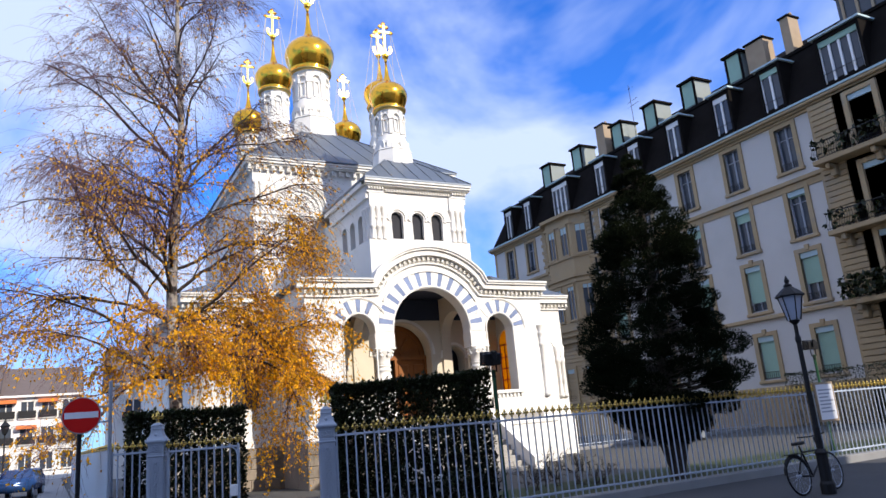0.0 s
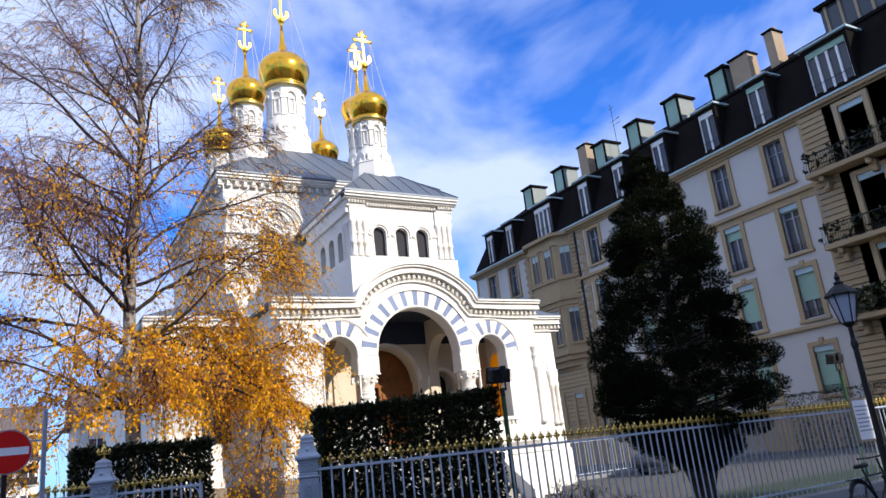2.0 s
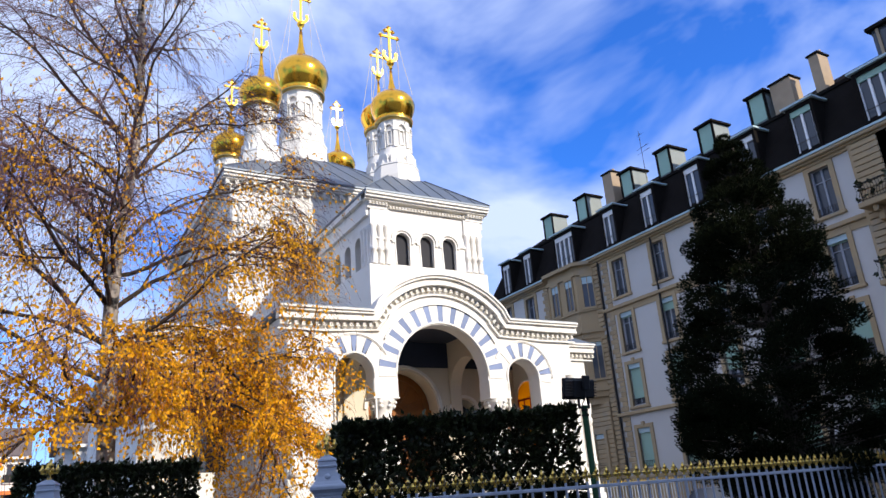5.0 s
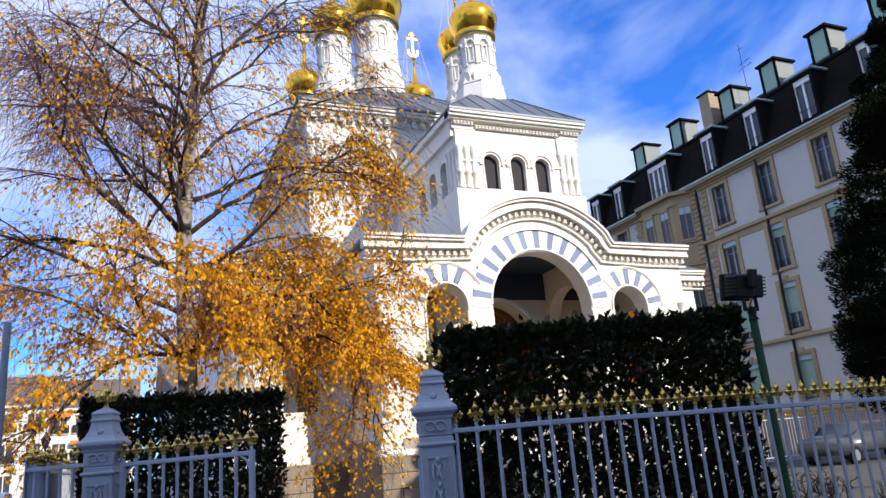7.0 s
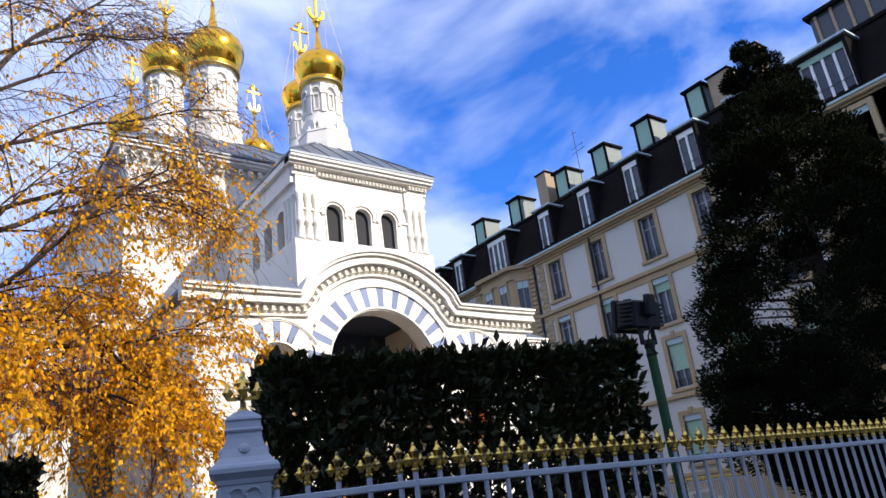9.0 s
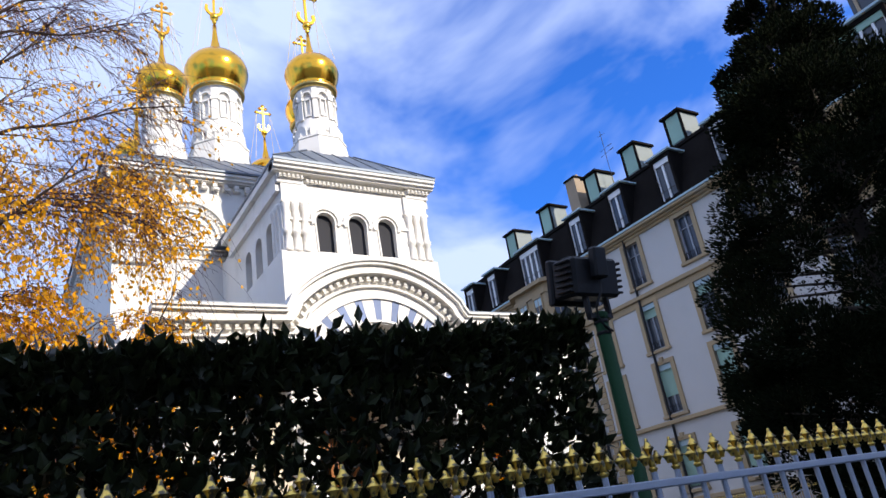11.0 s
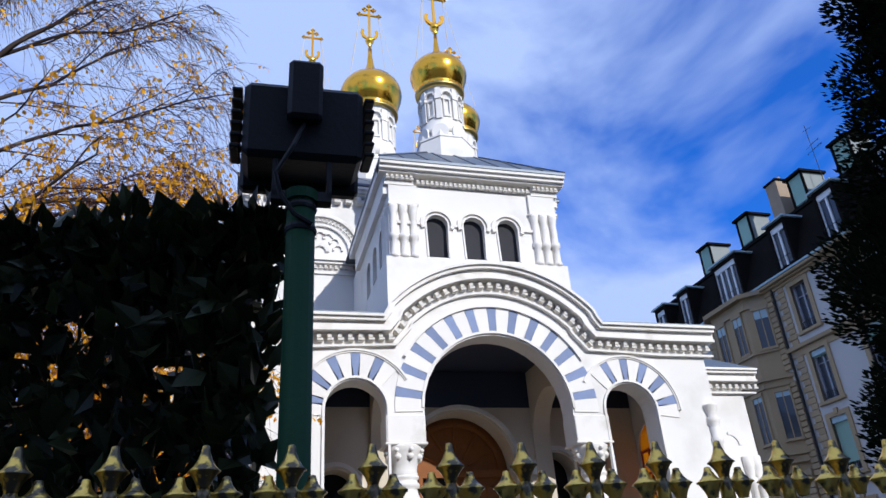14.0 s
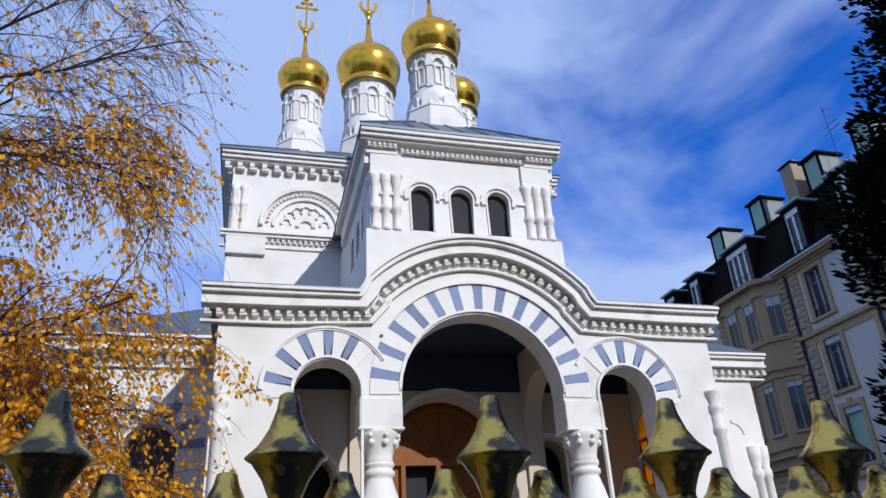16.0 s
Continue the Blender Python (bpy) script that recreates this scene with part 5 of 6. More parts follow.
hedge("laurel_hedge", "tall clipped dark green laurel hedge just behind the fence", ((4.66, 13.12), (7.74, 12.73), 0.52), 2.49, 23000, 5, rise=0.12, slant=0.22)
hedge("laurel_hedge", "clipped dark green hedge beside the open gateway", ((1.45, 17.1), (3.85, 17.15), 1.1), 2.42, 16000, 8)
hedge("garden_hedge", "low clipped green hedge before the apartment house", ((36.0, 16.0), (36.0, 27.5), -1.0), 2.8, 7000, 9)


def merge(lists):
    return [x for l in lists for x in l]


def wander(p, d, length, steps, rnd, droop=0.0, jitter=0.15):
    pts = [np.array(p, float)]
    d = np.array(d, float)
    for _ in range(steps):
        d = d + rnd.normal(0, jitter, 3) + np.array((0, 0, -droop))
        d /= np.linalg.norm(d)
        pts.append(pts[-1] + d * length / steps)
    return pts


class Wood:
    """Collects tapered branches into one mesh."""
    def __init__(self):
        self.v, self.f = [], []

    def add(self, pts, r0, r1, n):
        base = len(self.v)
        m = len(pts)
        for i, p in enumerate(pts):
            d = pts[min(i + 1, m - 1)] - pts[max(i - 1, 0)]
            d = d / (np.linalg.norm(d) + 1e-9)
            u = np.cross(d, (0.3, 0.2, 0.9) if abs(d[2]) < 0.9 else (1.0, 0, 0))
            u /= np.linalg.norm(u)
            w = np.cross(d, u)
            r = r0 + (r1 - r0) * i / (m - 1)
            for k in range(n):
                a = 2 * math.pi * k / n
                self.v.append(tuple(p + r * (math.cos(a) * u + math.sin(a) * w)))
        for i in range(m - 1):
            for k in range(n):
                a, b = base + i * n + k, base + i * n + (k + 1) % n
                self.f.append((a, b, b + n, a + n))


# ---- birch ----
def birch(x, y, top, seed):
    rnd = np.random.RandomState(seed)
    t = thing("birch_tree", "tall weeping birch with pale bark and golden autumn leaves", "tree")
    trunk, limbs, twigs = Wood(), Wood(), Wood()
    n = 26
    line = [np.array((x + 0.10 * math.sin(i * 0.55) + 0.012 * i, y + 0.08 * math.cos(i * 0.4), GROUND - 0.1 + (top + 0.1) * i / n)) for i in range(n + 1)]
    trunk.add(line, 0.21, 0.018, 10)
    leaves_p, leaves_d = [], []

    def inside(p):
        rx = 4.85 if p[0] > x else 4.9
        ry = 2.7
        g = float(np.interp(p[2], (2, 6, 9.5, 13.0, 16.5, 20.0), (1.0, 1.0, 0.93 if p[0] > x else 1.0, 0.86, 0.72, 0.35)))
        return ((p[0] - x) / rx) ** 2 + ((p[1] - y) / ry) ** 2 < g * g

    def hang(p, out, length):
        if not inside(p):
            return
        steps = max(4, int(length / 0.22))
        d = np.array((out[0] * 0.7, out[1] * 0.7, 0.15)) + rnd.normal(0, 0.2, 3)
        pts = wander(p, d, length, steps, rnd, droop=0.32, jitter=0.13)
        twigs.add(pts, 0.0048, 0.0020, 3)
        zz = p[2]
        side = p[0] - x
        dens = 0.80 * math.exp(-((zz - 3.8) / 2.2) ** 2) + 0.11 * math.exp(-((zz - 7.5) / 3.2) ** 2) + 0.026
        if side > 1.0:
            dens += 0.20 * math.exp(-((zz - 7.2) / 2.6) ** 2)
        if side < -1.5:
            dens *= 0.45
        clump = noise.noise(Vector(pts[-1]) * 0.95) + 0.6 * noise.noise(Vector(pts[-1]) * 2.3)
        k = rnd.poisson(dens * length * 11.0 * min(2.4, max(0.06, 0.85 + 2.3 * clump)))
        for _ in range(k):
            i = rnd.randint(0, len(pts) - 1)
            f = rnd.uniform()
            leaves_p.append(pts[i] * (1 - f) + pts[i + 1] * f + rnd.normal(0, 0.03, 3))
            leaves_d.append((rnd.normal(0, 0.5), rnd.normal(0, 0.5), -0.8))

    def branch(p, d, length, r, level):
        if not inside(p):
            return
        steps = max(4, int(length / 0.35))
        pts = wander(p, d, length, steps, rnd, droop=0.035 if level == 0 else 0.05, jitter=0.13)
        keep = next((i for i, q in enumerate(pts) if not inside(q)), len(pts))
        pts = pts[:max(2, keep)]
        steps = len(pts) - 1
        (limbs if r > 0.012 else twigs).add(pts, r, r * 0.25, 6 if r > 0.03 else 4)
        for i in range(1, steps + 1):
            f = i / steps
            dd = pts[i] - pts[i - 1]
            dd /= np.linalg.norm(dd)
            if level < 2 and rnd.uniform() < (0.85 if level == 0 else 0.6) and f > 0.15:
                q = dd + rnd.normal(0, 0.55, 3) + np.array((0, 0, 0.15))
                branch(pts[i], q / np.linalg.norm(q), length * (0.50 - 0.22 * f) * rnd.uniform(0.7, 1.2), r * 0.5 * (1 - 0.5 * f), level + 1)
            if level > 0 or f > 0.4:
                for _ in range(3 if level else 2):
                    if rnd.uniform() < float(np.interp(pts[i][2], (4, 7, 10), (0.85, 0.85, 0.85))):
                        hang(pts[i], dd, rnd.uniform(0.5, 1.6) * (0.7 if p[2] > 10 else 1.0))

    for i in range(6, n):
        zz = line[i][2]
        f = (zz - 3.0) / (top - 3.0)
        for _ in range(2 if zz < 12 else 3):
            a = rnd.uniform(0, 2 * math.pi)
            ln = (4.9 * (1 - f) ** 0.65 + 0.7) * rnd.uniform(0.75, 1.1)
            up = 0.45 + 0.95 * f + rnd.uniform(-0.1, 0.2)
            dx = math.cos(a) + (0.10 if zz < 6.5 else 0.0)
            branch(line[i], np.array((dx, math.sin(a), up)) / np.linalg.norm((dx, math.sin(a), up)), ln, 0.042 * (1 - f) + 0.016, 0)
    # big low limbs seen from the street
    for z, d, ln, r in ((4.0, (1, -0.15, 0.18), 5.4, 0.06), (4.3, (1, 0.3, 0.35), 5.2, 0.055), (5.0, (-1, -0.1, 0.45), 5.0, 0.065), (5.6, (-0.8, -0.3, 0.95), 6.0, 0.06), (4.8, (0.8, -0.5, 0.5), 4.4, 0.055), (6.0, (0.9, 0.0, 0.6), 4.2, 0.055), (6.6, (0.95, 0.1, 0.55), 5.2, 0.05), (7.6, (1.0, -0.2, 0.5), 5.0, 0.045), (8.6, (0.95, 0.3, 0.5), 4.8, 0.04), (5.4, (1.0, -0.5, 0.25), 4.2, 0.05), (3.6, (0.5, -0.9, 0.3), 3.0, 0.05), (3.5, (-0.9, -0.4, 0.25), 3.8, 0.05), (3.3, (-0.5, -0.8, 0.35), 3.2, 0.045), (3.4, (0.9, -0.5, 0.3), 3.6, 0.05), (3.2, (0.1, -1.0, 0.4), 2.6, 0.04), (3.9, (-1.0, 0.2, 0.3), 3.8, 0.045), (4.4, (-0.2, -1.0, 0.4), 2.8, 0.04), (4.2, (0.5, 0.8, 0.35), 3.0, 0.04), (9.2, (0.6, -0.2, 0.9), 3.8, 0.06), (8.0, (-0.6, 0.1, 1.2), 5.0, 0.06), (9.8, (-0.75, -0.1, 0.9), 4.8, 0.055), (11.0, (-0.7, 0.2, 1.1), 4.4, 0.05), (11.6, (0.6, 0.1, 1.0), 4.0, 0.05)):
        k = min(range(n + 1), key=lambda i: abs(line[i][2] - z))
        branch(line[k], np.array(d) / np.linalg.norm(d), ln, r, 0)
    pymesh("trunk", trunk.v, trunk.f, BARK, t, True)
    tagged(pymesh("branchwork", limbs.v, limbs.f, LIMB, t, True), kind="stuff")
    tagged(pymesh("twiggery", twigs.v, twigs.f, TWIG, t), kind="stuff")
    leaf_cloud("crown", leaves_p, leaves_d, 0.082, 0.030, BIRCHLEAF, t, rnd=rnd)


birch(2.8, 21.3, 19.6, 21)


# ---- dark conifer ----
def conifer(x, y, top, R, seed):
    rnd = np.random.RandomState(seed)
    t = thing("conifer_tree", "dense dark green conifer with lobed outline behind the fence", "tree")
    wood = Wood()
    line = [np.array((x + 0.05 * math.sin(i), y + 0.03 * i * -0.4, GROUND - 0.1 + (top - 0.3) * i / 10)) for i in range(11)]
    wood.add(line, 0.20, 0.03, 8)
    for k in range(3):
        a = 0.8 + 2.1 * k
        wood.add([np.array((x + math.cos(a) * r_, y + math.sin(a) * r_, zz)) for r_, zz in ((0.02, GROUND), (0.25, 0.6), (0.5, 1.4), (0.7, 2.4))], 0.11, 0.04, 6)
    P, D = [], []
    # foliage pads on short branches, wide below and narrow above
    def radius(z):
        prof = ((1.0, 0.15), (1.6, 0.85), (2.3, 1.02), (3.3, 1.0), (4.1, 0.80), (4.9, 0.70), (5.8, 0.58), (6.7, 0.42), (7.5, 0.24), (8.3, 0.04))
        return R * float(np.interp(z, [a for a, _ in prof], [b for _, b in prof]))

    for _ in range(230):
        z = 0.9 + (top - 1.0) * rnd.beta(0.95, 1.25)
        a = rnd.uniform(0, 2 * math.pi)
        r = radius(z) * rnd.uniform(0.55, 1.0) ** 0.7
        c = np.array((x + r * math.cos(a), y + r * math.sin(a), z))
        if r > 0.3:
            wood.add([np.array((x, y, z - 0.25)), (np.array((x, y, z)) + c) / 2 + np.array((0, 0, -0.12)), c], 0.028, 0.01, 4)
        size = rnd.uniform(0.26, 0.50) * (1.0 if z < 6.2 else max(0.3, 1.0 - 0.34 * (z - 6.2)))
        m = int(1250 * size / 0.4)
        q = rnd.normal(size=(m, 3))
        q /= np.linalg.norm(q, axis=1)[:, None]
        rad = rnd.uniform(0.25, 1.0, m) ** 0.5
        pts = c + q * rad[:, None] * np.array((size, size, size * 0.62))
        P.append(pts)
        D.append(q * 0.8 + np.array((math.cos(a) * 0.3, math.sin(a) * 0.3, 0.55)))
    core = 15000
    z = 1.0 + (top - 1.4) * rnd.beta(1.0, 1.6, core)
    a = rnd.uniform(0, 2 * math.pi, core)
    r = np.array([radius(k) for k in z]) * rnd.uniform(0.1, 0.75, core)
    P.append(np.stack([x + r * np.cos(a), y + r * np.sin(a), z], 1))
    D.append(rnd.normal(size=(core, 3)))
    pymesh("trunk", wood.v, wood.f, DARKBARK, t, True)
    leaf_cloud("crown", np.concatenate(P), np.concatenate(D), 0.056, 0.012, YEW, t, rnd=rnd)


conifer(13.42, 13.65, 8.55, 1.78, 14)


# ---- bare shrubs inside the fence ----
def shrub(x, y, h, seed):
    rnd = np.random.RandomState(seed)
    w = Wood()
    def grow(p, d, ln, r, lv):
        pts = wander(p, d, ln, 5, rnd, jitter=0.3)
        w.add(pts, r, r * 0.5, 4)
        if lv < 3:
            for _ in range(3):
                i = rnd.randint(2, 6)
                q = np.array(d) + rnd.normal(0, 0.6, 3) + np.array((0, 0, 0.2))
                grow(pts[i], q / np.linalg.norm(q), ln * 0.6, r * 0.6, lv + 1)
    for _ in range(5):
        grow((x + rnd.uniform(-0.2, 0.2), y + rnd.uniform(-0.2, 0.2), GROUND), np.array((rnd.normal(0, 0.35), rnd.normal(0, 0.35), 1.0)), h * 0.5, 0.022, 0)
    s = thing("bare_shrub", "leafless dark-stemmed shrub on the lawn", "shrub", "bare shrubs")
    pymesh("stem_clump", w.v, w.f, DARKBARK, s)


for i, (x, y, h) in enumerate(((10.4, 15.4, 1.0), (11.2, 15.8, 1.3), (12.0, 15.0, 0.9), (12.2, 16.0, 1.1), (9.2, 15.6, 0.8))):
    shrub(x, y, h, 30 + i)

# ---- floodlights ----
GLASSW = glassmat("lamp_glass", (0.6, 0.65, 0.7), 0.1)


def floodlight(x, y, ztop, zhead, s, rz, label):
    f = thing("floodlight", label, "floodlight", "garden floodlights", at=pose(x, y, 0, 0, 0, rz))
    part("pole", lathe([(0.055 * s, GROUND), (0.055 * s, 0.3), (0.042 * s, 0.32), (0.040 * s, ztop)], 14), GREENP, f, "dark green steel pole", smooth=True)
    part("pole_cap", lathe([(0.048 * s, ztop - 0.03), (0.050 * s, ztop), (0.03 * s, ztop + 0.012)], 14), GREENP, f)
    part("bracket", boxes((-0.085 * s, -0.07 * s, -0.02, 0.02, ztop - 0.02, zhead), (0.07 * s, 0.085 * s, -0.02, 0.02, ztop - 0.02, zhead), (-0.085 * s, 0.085 * s, -0.02, 0.02, ztop - 0.03, ztop)), BLACKM, f)
    bm = bevelled(0.018 * s, (-0.175 * s, 0.175 * s, -0.06 * s, 0.15 * s, -0.125 * s, 0.115 * s))
    head = part("head", bm, BLACKM, f, "black cast floodlight housing")
    head.matrix_basis = pose(0, 0, zhead + 0.10 * s, 10, 0, 0)
    part("front_frame", bevelled(0.012 * s, (-0.185 * s, 0.185 * s, 0.145 * s, 0.20 * s, -0.15 * s, 0.135 * s)), BLACKM, head)
    part("glass", boxes((-0.16 * s, 0.16 * s, 0.197 * s, 0.205 * s, -0.115 * s, 0.105 * s)), GLASSW, head)
    part("gear_box", bevelled(0.012 * s, (-0.05 * s, 0.05 * s, -0.115 * s, -0.05 * s, -0.02 * s, 0.168 * s)), BLACKM, head)
    for k in range(6):
        part("fin", bevelled(0.004 * s, (-0.21 * s, -0.18 * s, -0.05 * s, 0.08 * s, (-0.10 + 0.036 * k) * s, (-0.086 + 0.036 * k) * s)), BLACKM, head)
        part("fin", bevelled(0.004 * s, (0.18 * s, 0.21 * s, -0.05 * s, 0.08 * s, (-0.10 + 0.036 * k) * s, (-0.086 + 0.036 * k) * s)), BLACKM, head)
    for dx in (-0.11, 0.11):
        part("clip", bevelled(0.004 * s, ((dx - 0.014) * s, (dx + 0.014) * s, 0.03 * s, 0.10 * s, 0.11 * s, 0.135 * s)), BLACKM, head)
    part("cable", tube(bmesh.new(), [(0.0, -0.075 * s, zhead + 0.06 * s), (-0.03 * s, -0.09 * s, zhead - 0.03 * s), (-0.075 * s, -0.07 * s, zhead - 0.11 * s), (-0.06 * s, -0.05 * s, ztop - 0.03 * s), (-0.02 * s, -0.045 * s, ztop - 0.09 * s), (0.03 * s, -0.045 * s, ztop - 0.12 * s)], 0.007 * s, 6), BLACKM, f)
    for z in (ztop - 0.06 * s, ztop - 0.13 * s):
        part("pole_band", lathe([(0.043 * s, z), (0.046 * s, z + 0.01), (0.043 * s, z + 0.02)], 14), BLACKM, f)
    return f


floodlight(7.81, 12.60, 2.65, 2.785, 1.0, -2, "black floodlight on a dark green pole beside the hedge")
floodlight(19.85, 14.0, 2.75, 2.95, 1.0, -15, "black floodlight on a green pole on the far lawn")

# ---- street lamp ----
lamp = thing("street_lamp", "dark cast iron street lamp with a glazed lantern", "street lamp", at=pose(12.4, 9.0, 0))
part("base", lathe([(0.13, GROUND), (0.13, 0.05), (0.10, 0.10), (0.10, 0.55), (0.115, 0.6), (0.08, 0.66)], 12), BLACKM, lamp)
part("post", lathe([(0.062, 0.6), (0.055, 1.0), (0.06, 1.03), (0.05, 1.08), (0.042, 2.6), (0.055, 2.64), (0.055, 2.7), (0.035, 2.76), (0.035, 2.95), (0.09, 3.0), (0.10, 3.03)], 12), BLACKM, lamp)
part("lantern_glass", lathe([(0.11, 3.04), (0.21, 3.48)], 6), glassmat("lantern_glass", (0.35, 0.40, 0.5), 0.25), lamp, "clear lantern glass")
for k in range(6):
    a = 2 * math.pi * k / 6
    part("lantern_bar", tube(bmesh.new(), [(0.115 * math.cos(a), 0.115 * math.sin(a), 3.03), (0.22 * math.cos(a), 0.22 * math.sin(a), 3.50)], 0.012, 5), BLACKM, lamp)
part("lantern_roof", lathe([(0.26, 3.48), (0.27, 3.51), (0.20, 3.58), (0.10, 3.66), (0.07, 3.68), (0.08, 3.71), (0.03, 3.75), (0.05, 3.80), (0.03, 3.84), (0.008, 3.90)], 6), BLACKM, lamp)

# ---- bicycle ----
def bicycle(x, y, rz):
    b = thing("bicycle", "dark bicycle leaning against the street lamp", "bicycle", at=pose(x, y, GROUND, -8, 0, rz))
    for wx in (-0.52, 0.52):
        w = part("wheel", bmesh.new(), BLACKM, b)
        ring = [(wx + 0.33 * math.cos(a), 0, 0.345 + 0.33 * math.sin(a)) for a in [2 * math.pi * k / 28 for k in range(29)]]
        part("tyre", tube(bmesh.new(), ring, 0.02, 6), BLACKM, w)
        part("rim", tube(bmesh.new(), [(wx + (px - wx) * 0.93, 0, 0.345 + (pz - 0.345) * 0.93) for px, _, pz in ring], 0.009, 4), IRON, w)
        for k in range(16):
            a = 2 * math.pi * k / 16
            part("spoke", tube(bmesh.new(), [(wx, 0.015 * (-1) ** k, 0.345), (wx + 0.31 * math.cos(a), 0, 0.345 + 0.31 * math.sin(a))], 0.0025, 3), IRON, w)
        part("hub", tube(bmesh.new(), [(wx, -0.05, 0.345), (wx, 0.05, 0.345)], 0.022, 8), IRON, w)
    fr = [((-0.52, 0, 0.345), (-0.10, 0, 0.30)), ((-0.10, 0, 0.30), (0.36, 0, 0.62)), ((-0.10, 0, 0.30), (-0.24, 0, 0.86)), ((-0.21, 0, 0.74), (0.34, 0, 0.74)), ((-0.52, 0, 0.345), (-0.21, 0, 0.74)), ((0.52, 0, 0.345), (0.37, 0, 0.66)), ((0.37, 0, 0.6), (0.30, 0, 0.98))]
    f = part("frame", bmesh.new(), BLACKM, b)
    for p, q in fr:
        part("frame_tube", tube(bmesh.new(), [p, q], 0.017, 8), BLACKM, f)
    part("saddle", bevelled(0.02, (-0.38, -0.12, -0.07, 0.07, 0.87, 0.93)), BLACKM, b)
    part("handlebar", tube(bmesh.new(), [(0.22, -0.28, 1.02), (0.30, -0.12, 1.0), (0.30, 0.12, 1.0), (0.22, 0.28, 1.02)], 0.013, 6), BLACKM, b)
    part("rack", boxes((-0.75, -0.3, -0.06, 0.06, 0.72, 0.735)), BLACKM, b)
    part("mudguard", tube(bmesh.new(), [(-0.52 + 0.37 * math.cos(radians(a)), 0, 0.345 + 0.37 * math.sin(radians(a))) for a in range(20, 190, 17)], 0.022, 5), BLACKM, b)


bicycle(12.5, 9.22, 4)

# ---- no-entry sign ----
RED = mat("red_sign_face", (0.60, 0.012, 0.010), 0.6, vary=0.06, big=3, spec=0.15)
WHITE = mat("white_sign_face", (0.75, 0.75, 0.78), 0.35, vary=0.04)
STEEL = mat("galvanised_steel", (0.34, 0.37, 0.42), 0.45, 0.6, vary=0.12, big=5)
sign = thing("no_entry_sign", "round red no-entry sign with a white bar on a steel post", "road sign", at=pose(0.43, 14.8, 0, 0, 0, -4))


def disc(r, y0, y1):
    bm = lathe([(r, 0), (r, y1 - y0)], 40)
    bmesh.ops.transform(bm, matrix=pose(0, y1, 2.385, 90, 0, 0), verts=bm.verts[:])
    return bm


part("plate", disc(0.325, 0.0, 0.012), STEEL, sign, "grey steel rim")
part("face", disc(0.305, -0.004, 0.0), RED, sign, "red reflective face")
part("white_bar", boxes((-0.275, 0.275, -0.008, -0.004, 2.335, 2.445)), WHITE, sign)
part("post", tube(bmesh.new(), [(0.47, 0.03, GROUND), (0.47, 0.03, 2.98)], 0.035, 10), STEEL, sign)
part("short_post", tube(bmesh.new(), [(-0.03, 0.06, GROUND), (-0.03, 0.06, 2.3)], 0.04, 10), BLACKM, sign)
for z in (2.25, 2.52):
    part("clamp", boxes((0.2, 0.5, 0.012, 0.04, z - 0.015, z + 0.015)), STEEL, sign)

# ---- notice board on the fence ----
board = thing("notice_board", "white notice board with a reddish frame on the fence", "notice board", at=pose(17.45, 12.24, 0))
part("panel", boxes((-0.33, 0.33, -0.02, 0.0, 0.98, 1.86)), WHITE, board)
part("frame", boxes((-0.36, 0.36, -0.03, 0.02, 1.86, 1.91), (-0.36, -0.33, -0.03, 0.02, 0.96, 1.86), (0.33, 0.36, -0.03, 0.02, 0.96, 1.86), (-0.36, 0.36, -0.03, 0.02, 0.93, 0.98)), BRICKC, board)
for k in range(7):
    part("text_bar", boxes((-0.26, 0.26 - 0.08 * (k % 3), -0.026, -0.02, 1.70 - 0.09 * k, 1.735 - 0.09 * k)), STEEL, board)

# ---- cars ----
CARBLUE = mat("blue_car_paint", (0.02, 0.06, 0.18), 0.25, 0.3, vary=0.05)
CARPALE = mat("pale_blue_car_paint", (0.28, 0.36, 0.48), 0.25, 0.3, vary=0.05)
TAIL = mat("red_tail_light", (0.5, 0.01, 0.01), 0.3, vary=0.05)


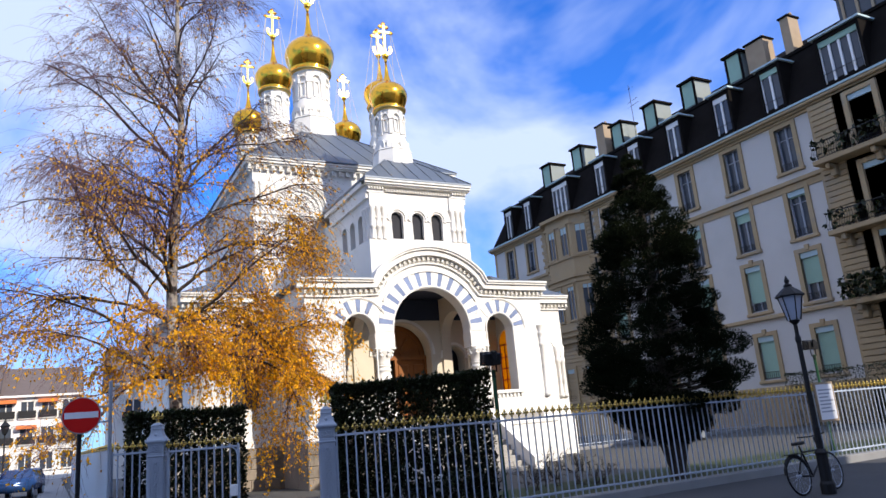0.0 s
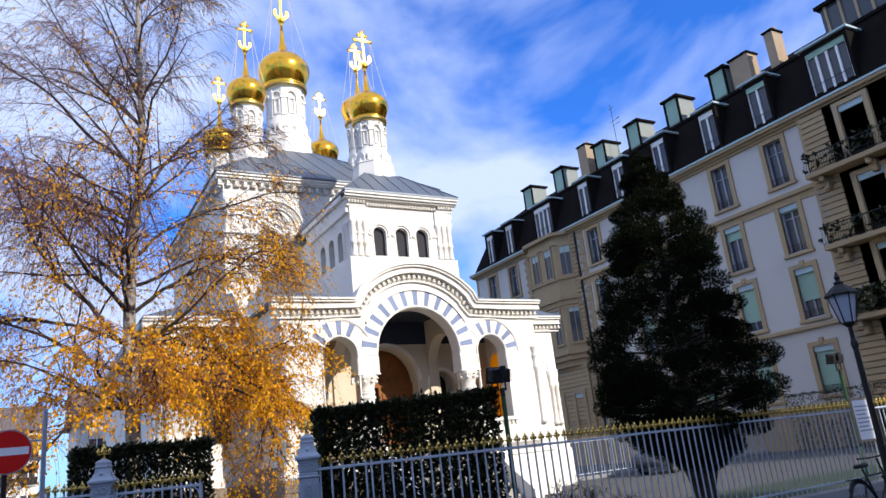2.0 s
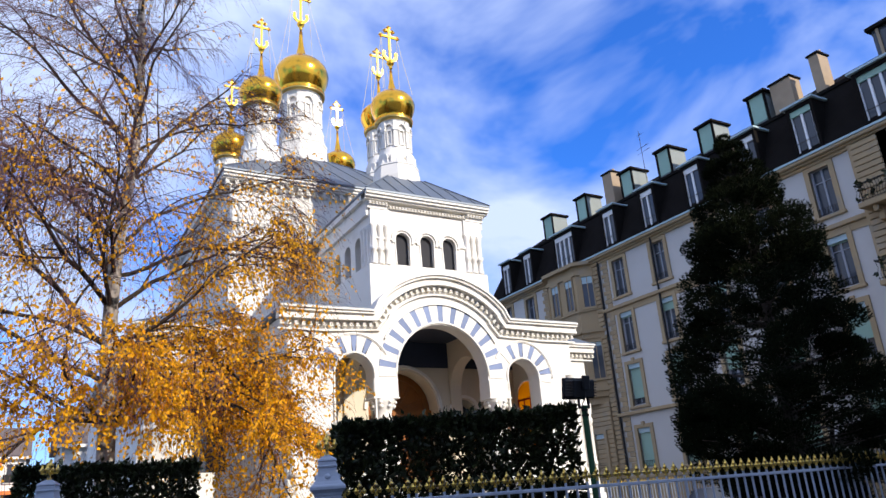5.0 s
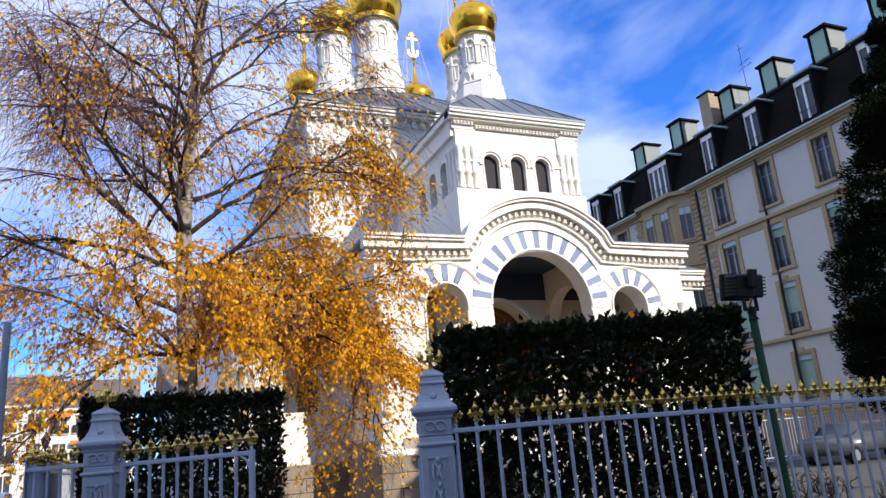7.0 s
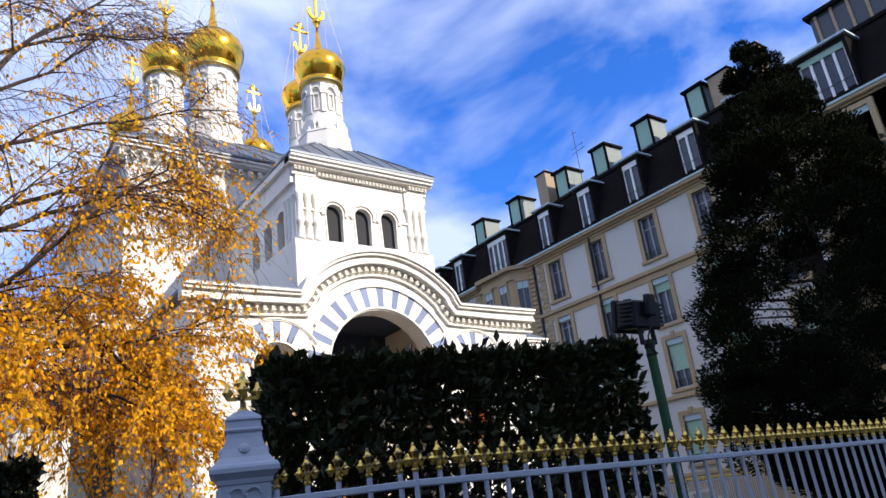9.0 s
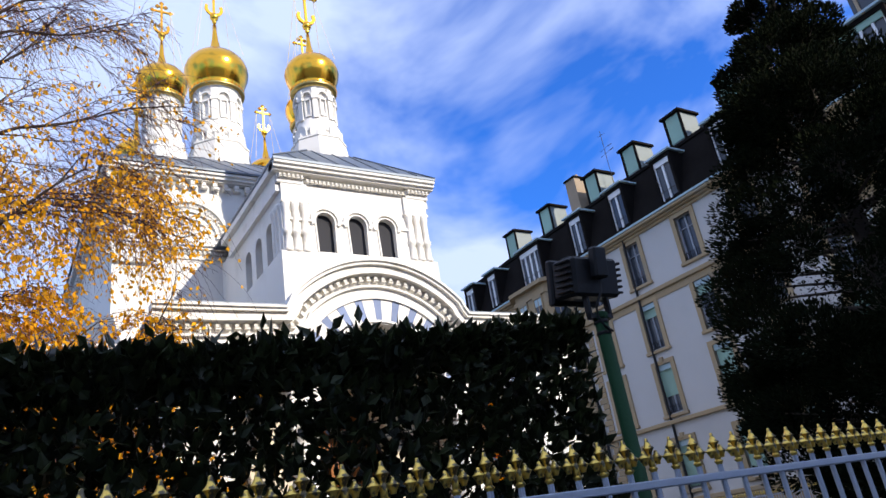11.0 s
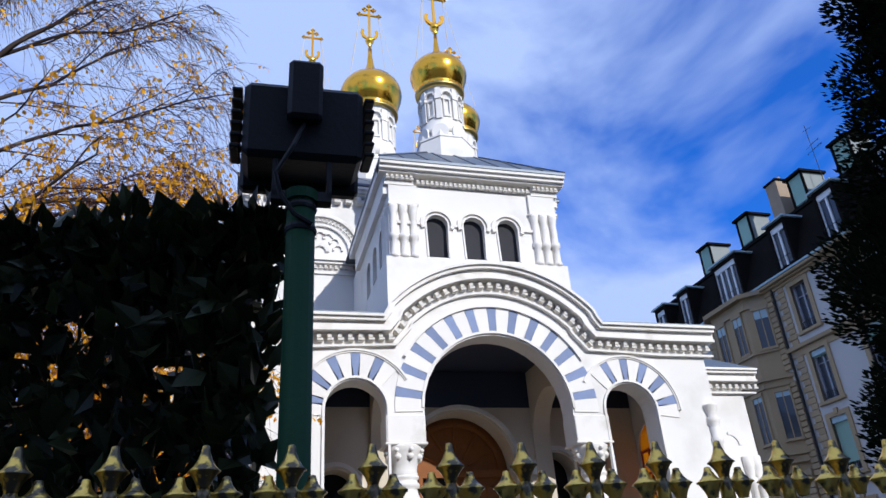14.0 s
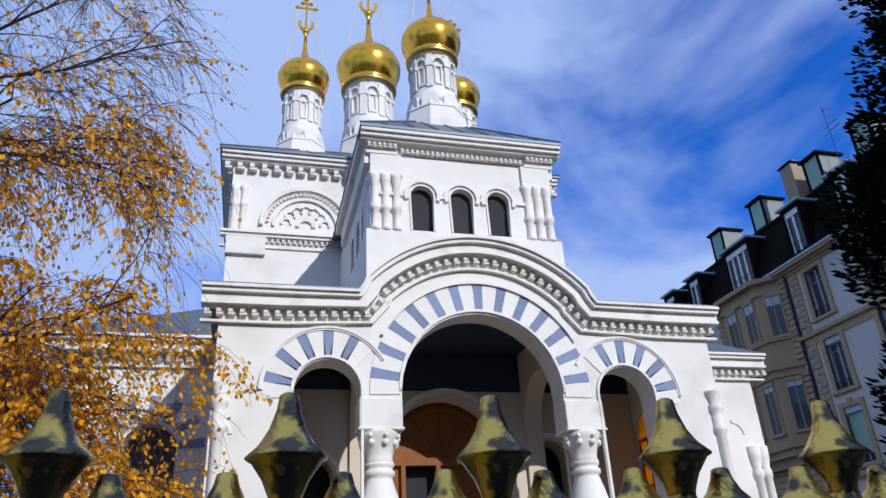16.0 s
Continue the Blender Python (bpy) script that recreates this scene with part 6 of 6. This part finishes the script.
def car(x, y, rz, paint, label):
    c = thing("parked_car", label, "car", "parked cars", at=pose(x, y, GROUND, 0, 0, rz))
    bm = bmesh.new()
    side = [(-2.0, 0.35), (-2.05, 0.75), (-1.9, 0.95), (-0.9, 1.0), (-0.3, 1.42), (1.2, 1.45), (1.85, 1.0), (2.0, 0.9), (2.02, 0.4)]
    rows = [[bm.verts.new((px, yy * (0.86 if pz > 1.2 else 1.0), pz)) for px, pz in side] for yy in (-0.85, 0.85)]
    bm.faces.new(rows[0][::-1]); bm.faces.new(rows[1])
    for k in range(len(side)):
        j = (k + 1) % len(side)
        bm.faces.new((rows[0][k], rows[0][j], rows[1][j], rows[1][k]))
    bmesh.ops.bevel(bm, geom=bm.edges[:], offset=0.06, segments=2, affect="EDGES")
    bmesh.ops.recalc_face_normals(bm, faces=bm.faces[:])
    part("body", bm, paint, c, smooth=True)
    for sy in (-1, 1):
        part("side_window", boxes((-0.45, 1.35, sy * 0.80 - 0.02, sy * 0.80 + 0.02, 1.02, 1.36)), PANE, c)
        part("tail_light", bevelled(0.02, (1.93, 2.03, sy * 0.62 - 0.14, sy * 0.62 + 0.14, 0.72, 0.92)), TAIL, c)
        for wx in (-1.25, 1.25):
            w = part("wheel", lathe([(0.2, -0.1), (0.31, -0.1), (0.32, 0), (0.31, 0.1), (0.2, 0.1)], 18), BLACKM, c)
            w.matrix_basis = pose(wx, sy * 0.78, 0.32, 90, 0, 0)
            part("rim", lathe([(0.19, -0.11), (0.19, 0.11)], 12), STEEL, w)
    part("rear_window", boxes((1.42, 1.46, -0.6, 0.6, 1.05, 1.35)), PANE, c)
    part("bumper", bevelled(0.04, (1.96, 2.1, -0.8, 0.8, 0.38, 0.6)), BLACKM, c)


CARGREY = mat("slate_car_paint", (0.07, 0.08, 0.10), 0.3, vary=0.06, big=2, fine=40, bump=0)
car(-1.5, 46.0, 80, CARBLUE, "dark blue hatchback parked in the side street")
car(-3.6, 44.0, 90, CARPALE, "pale blue car parked in the side street")
car(26.5, 27.0, 10, CARGREY, "slate grey car parked behind the yard")
car(22.5, 33.0, 90, CARPALE, "pale car parked by the back fence")

# ---- houses at the end of the side street ----
HOUSEW = mat("white_house_render", (0.72, 0.70, 0.66), 0.9, vary=0.06, big=0.4)
AWN = mat("orange_awning", (0.62, 0.17, 0.04), 0.8, vary=0.1)
ROOFB = mat("brown_tile_roof", (0.13, 0.10, 0.09), 0.85, vary=0.2, big=2)


def house(x0, x1, y, z1, label, cols, rows, awn):
    h = thing("town_house", label, "house", "houses along the side street")
    part("wall", boxes((x0, x1, y, y + 10, GROUND, z1)), HOUSEW, h)
    bm = slab([(0, z1), (10.6, z1), (5.3, z1 + 3.2)], x0 - 0.4, x1 + 0.4)
    bmesh.ops.transform(bm, matrix=Matrix(((0, 1, 0, 0), (1, 0, 0, y - 0.5), (0, 0, 1, 0), (0, 0, 0, 1))), verts=bm.verts[:])
    bmesh.ops.recalc_face_normals(bm, faces=bm.faces[:])
    part("roof", bm, ROOFB, h)
    part("eave", boxes((x0 - 0.3, x1 + 0.3, y - 0.5, y, z1 - 0.2, z1)), TRIM, h)
    for i in range(cols):
        for j in range(rows):
            cx_ = x0 + (i + 0.5) * (x1 - x0) / cols
            z0 = 0.9 + j * (z1 - 0.6) / rows
            w = part("window", boxes((cx_ - 0.55, cx_ + 0.55, y - 0.03, y + 0.01, z0, z0 + 1.6)), PANE, h)
            part("window_frame", boxes((cx_ - 0.66, cx_ - 0.55, y - 0.07, y, z0, z0 + 1.7), (cx_ + 0.55, cx_ + 0.66, y - 0.07, y, z0, z0 + 1.7), (cx_ - 0.66, cx_ + 0.66, y - 0.07, y, z0 + 1.6, z0 + 1.72), (cx_ - 0.04, cx_ + 0.04, y - 0.06, y, z0, z0 + 1.6)), TRIM, w)
            part("window_sill", boxes((cx_ - 0.75, cx_ + 0.75, y - 0.2, y, z0 - 0.12, z0)), TRIM, w)
            if j in (1, 2):
                part("railing", boxes((cx_ - 0.8, cx_ + 0.8, y - 0.3, y - 0.26, z0 + 0.0, z0 + 0.7)), BLACKM, w)
            if awn and (i + j) % 2 == 0 and j > 0:
                part("awning", boxes((cx_ - 0.9, cx_ + 0.9, y - 0.7, y - 0.1, z0 + 1.45, z0 + 1.8)), AWN, w)


house(-16.0, -5.2, 84, 8.6, "white rendered house with dark roof at the end of the street", 5, 3, False)
house(-5.2, 2.2, 85, 8.2, "white house with orange awnings at the end of the street", 4, 3, True)
house(4.0, 9.5, 62, 7.0, "pale house behind the church yard", 2, 2, False)
post2 = thing("street_lamp", "slim dark street lamp at the end of the side street", "street lamp", at=pose(-3.0, 60, 0))
part("post", lathe([(0.09, GROUND), (0.06, 0.8), (0.05, 3.6), (0.12, 3.7)], 10), BLACKM, post2)
part("lantern", lathe([(0.14, 3.7), (0.28, 4.2), (0.32, 4.25), (0.1, 4.5), (0.02, 4.8)], 6), BLACKM, post2)
walk2 = part("side_pavement", boxes((-0.6, 0.75, 14, 80, GROUND - 0.1, GROUND + 0.1)), KERB)
tagged(walk2, "grey kerbed pavement beside the side street", "pavement", kind="structure")
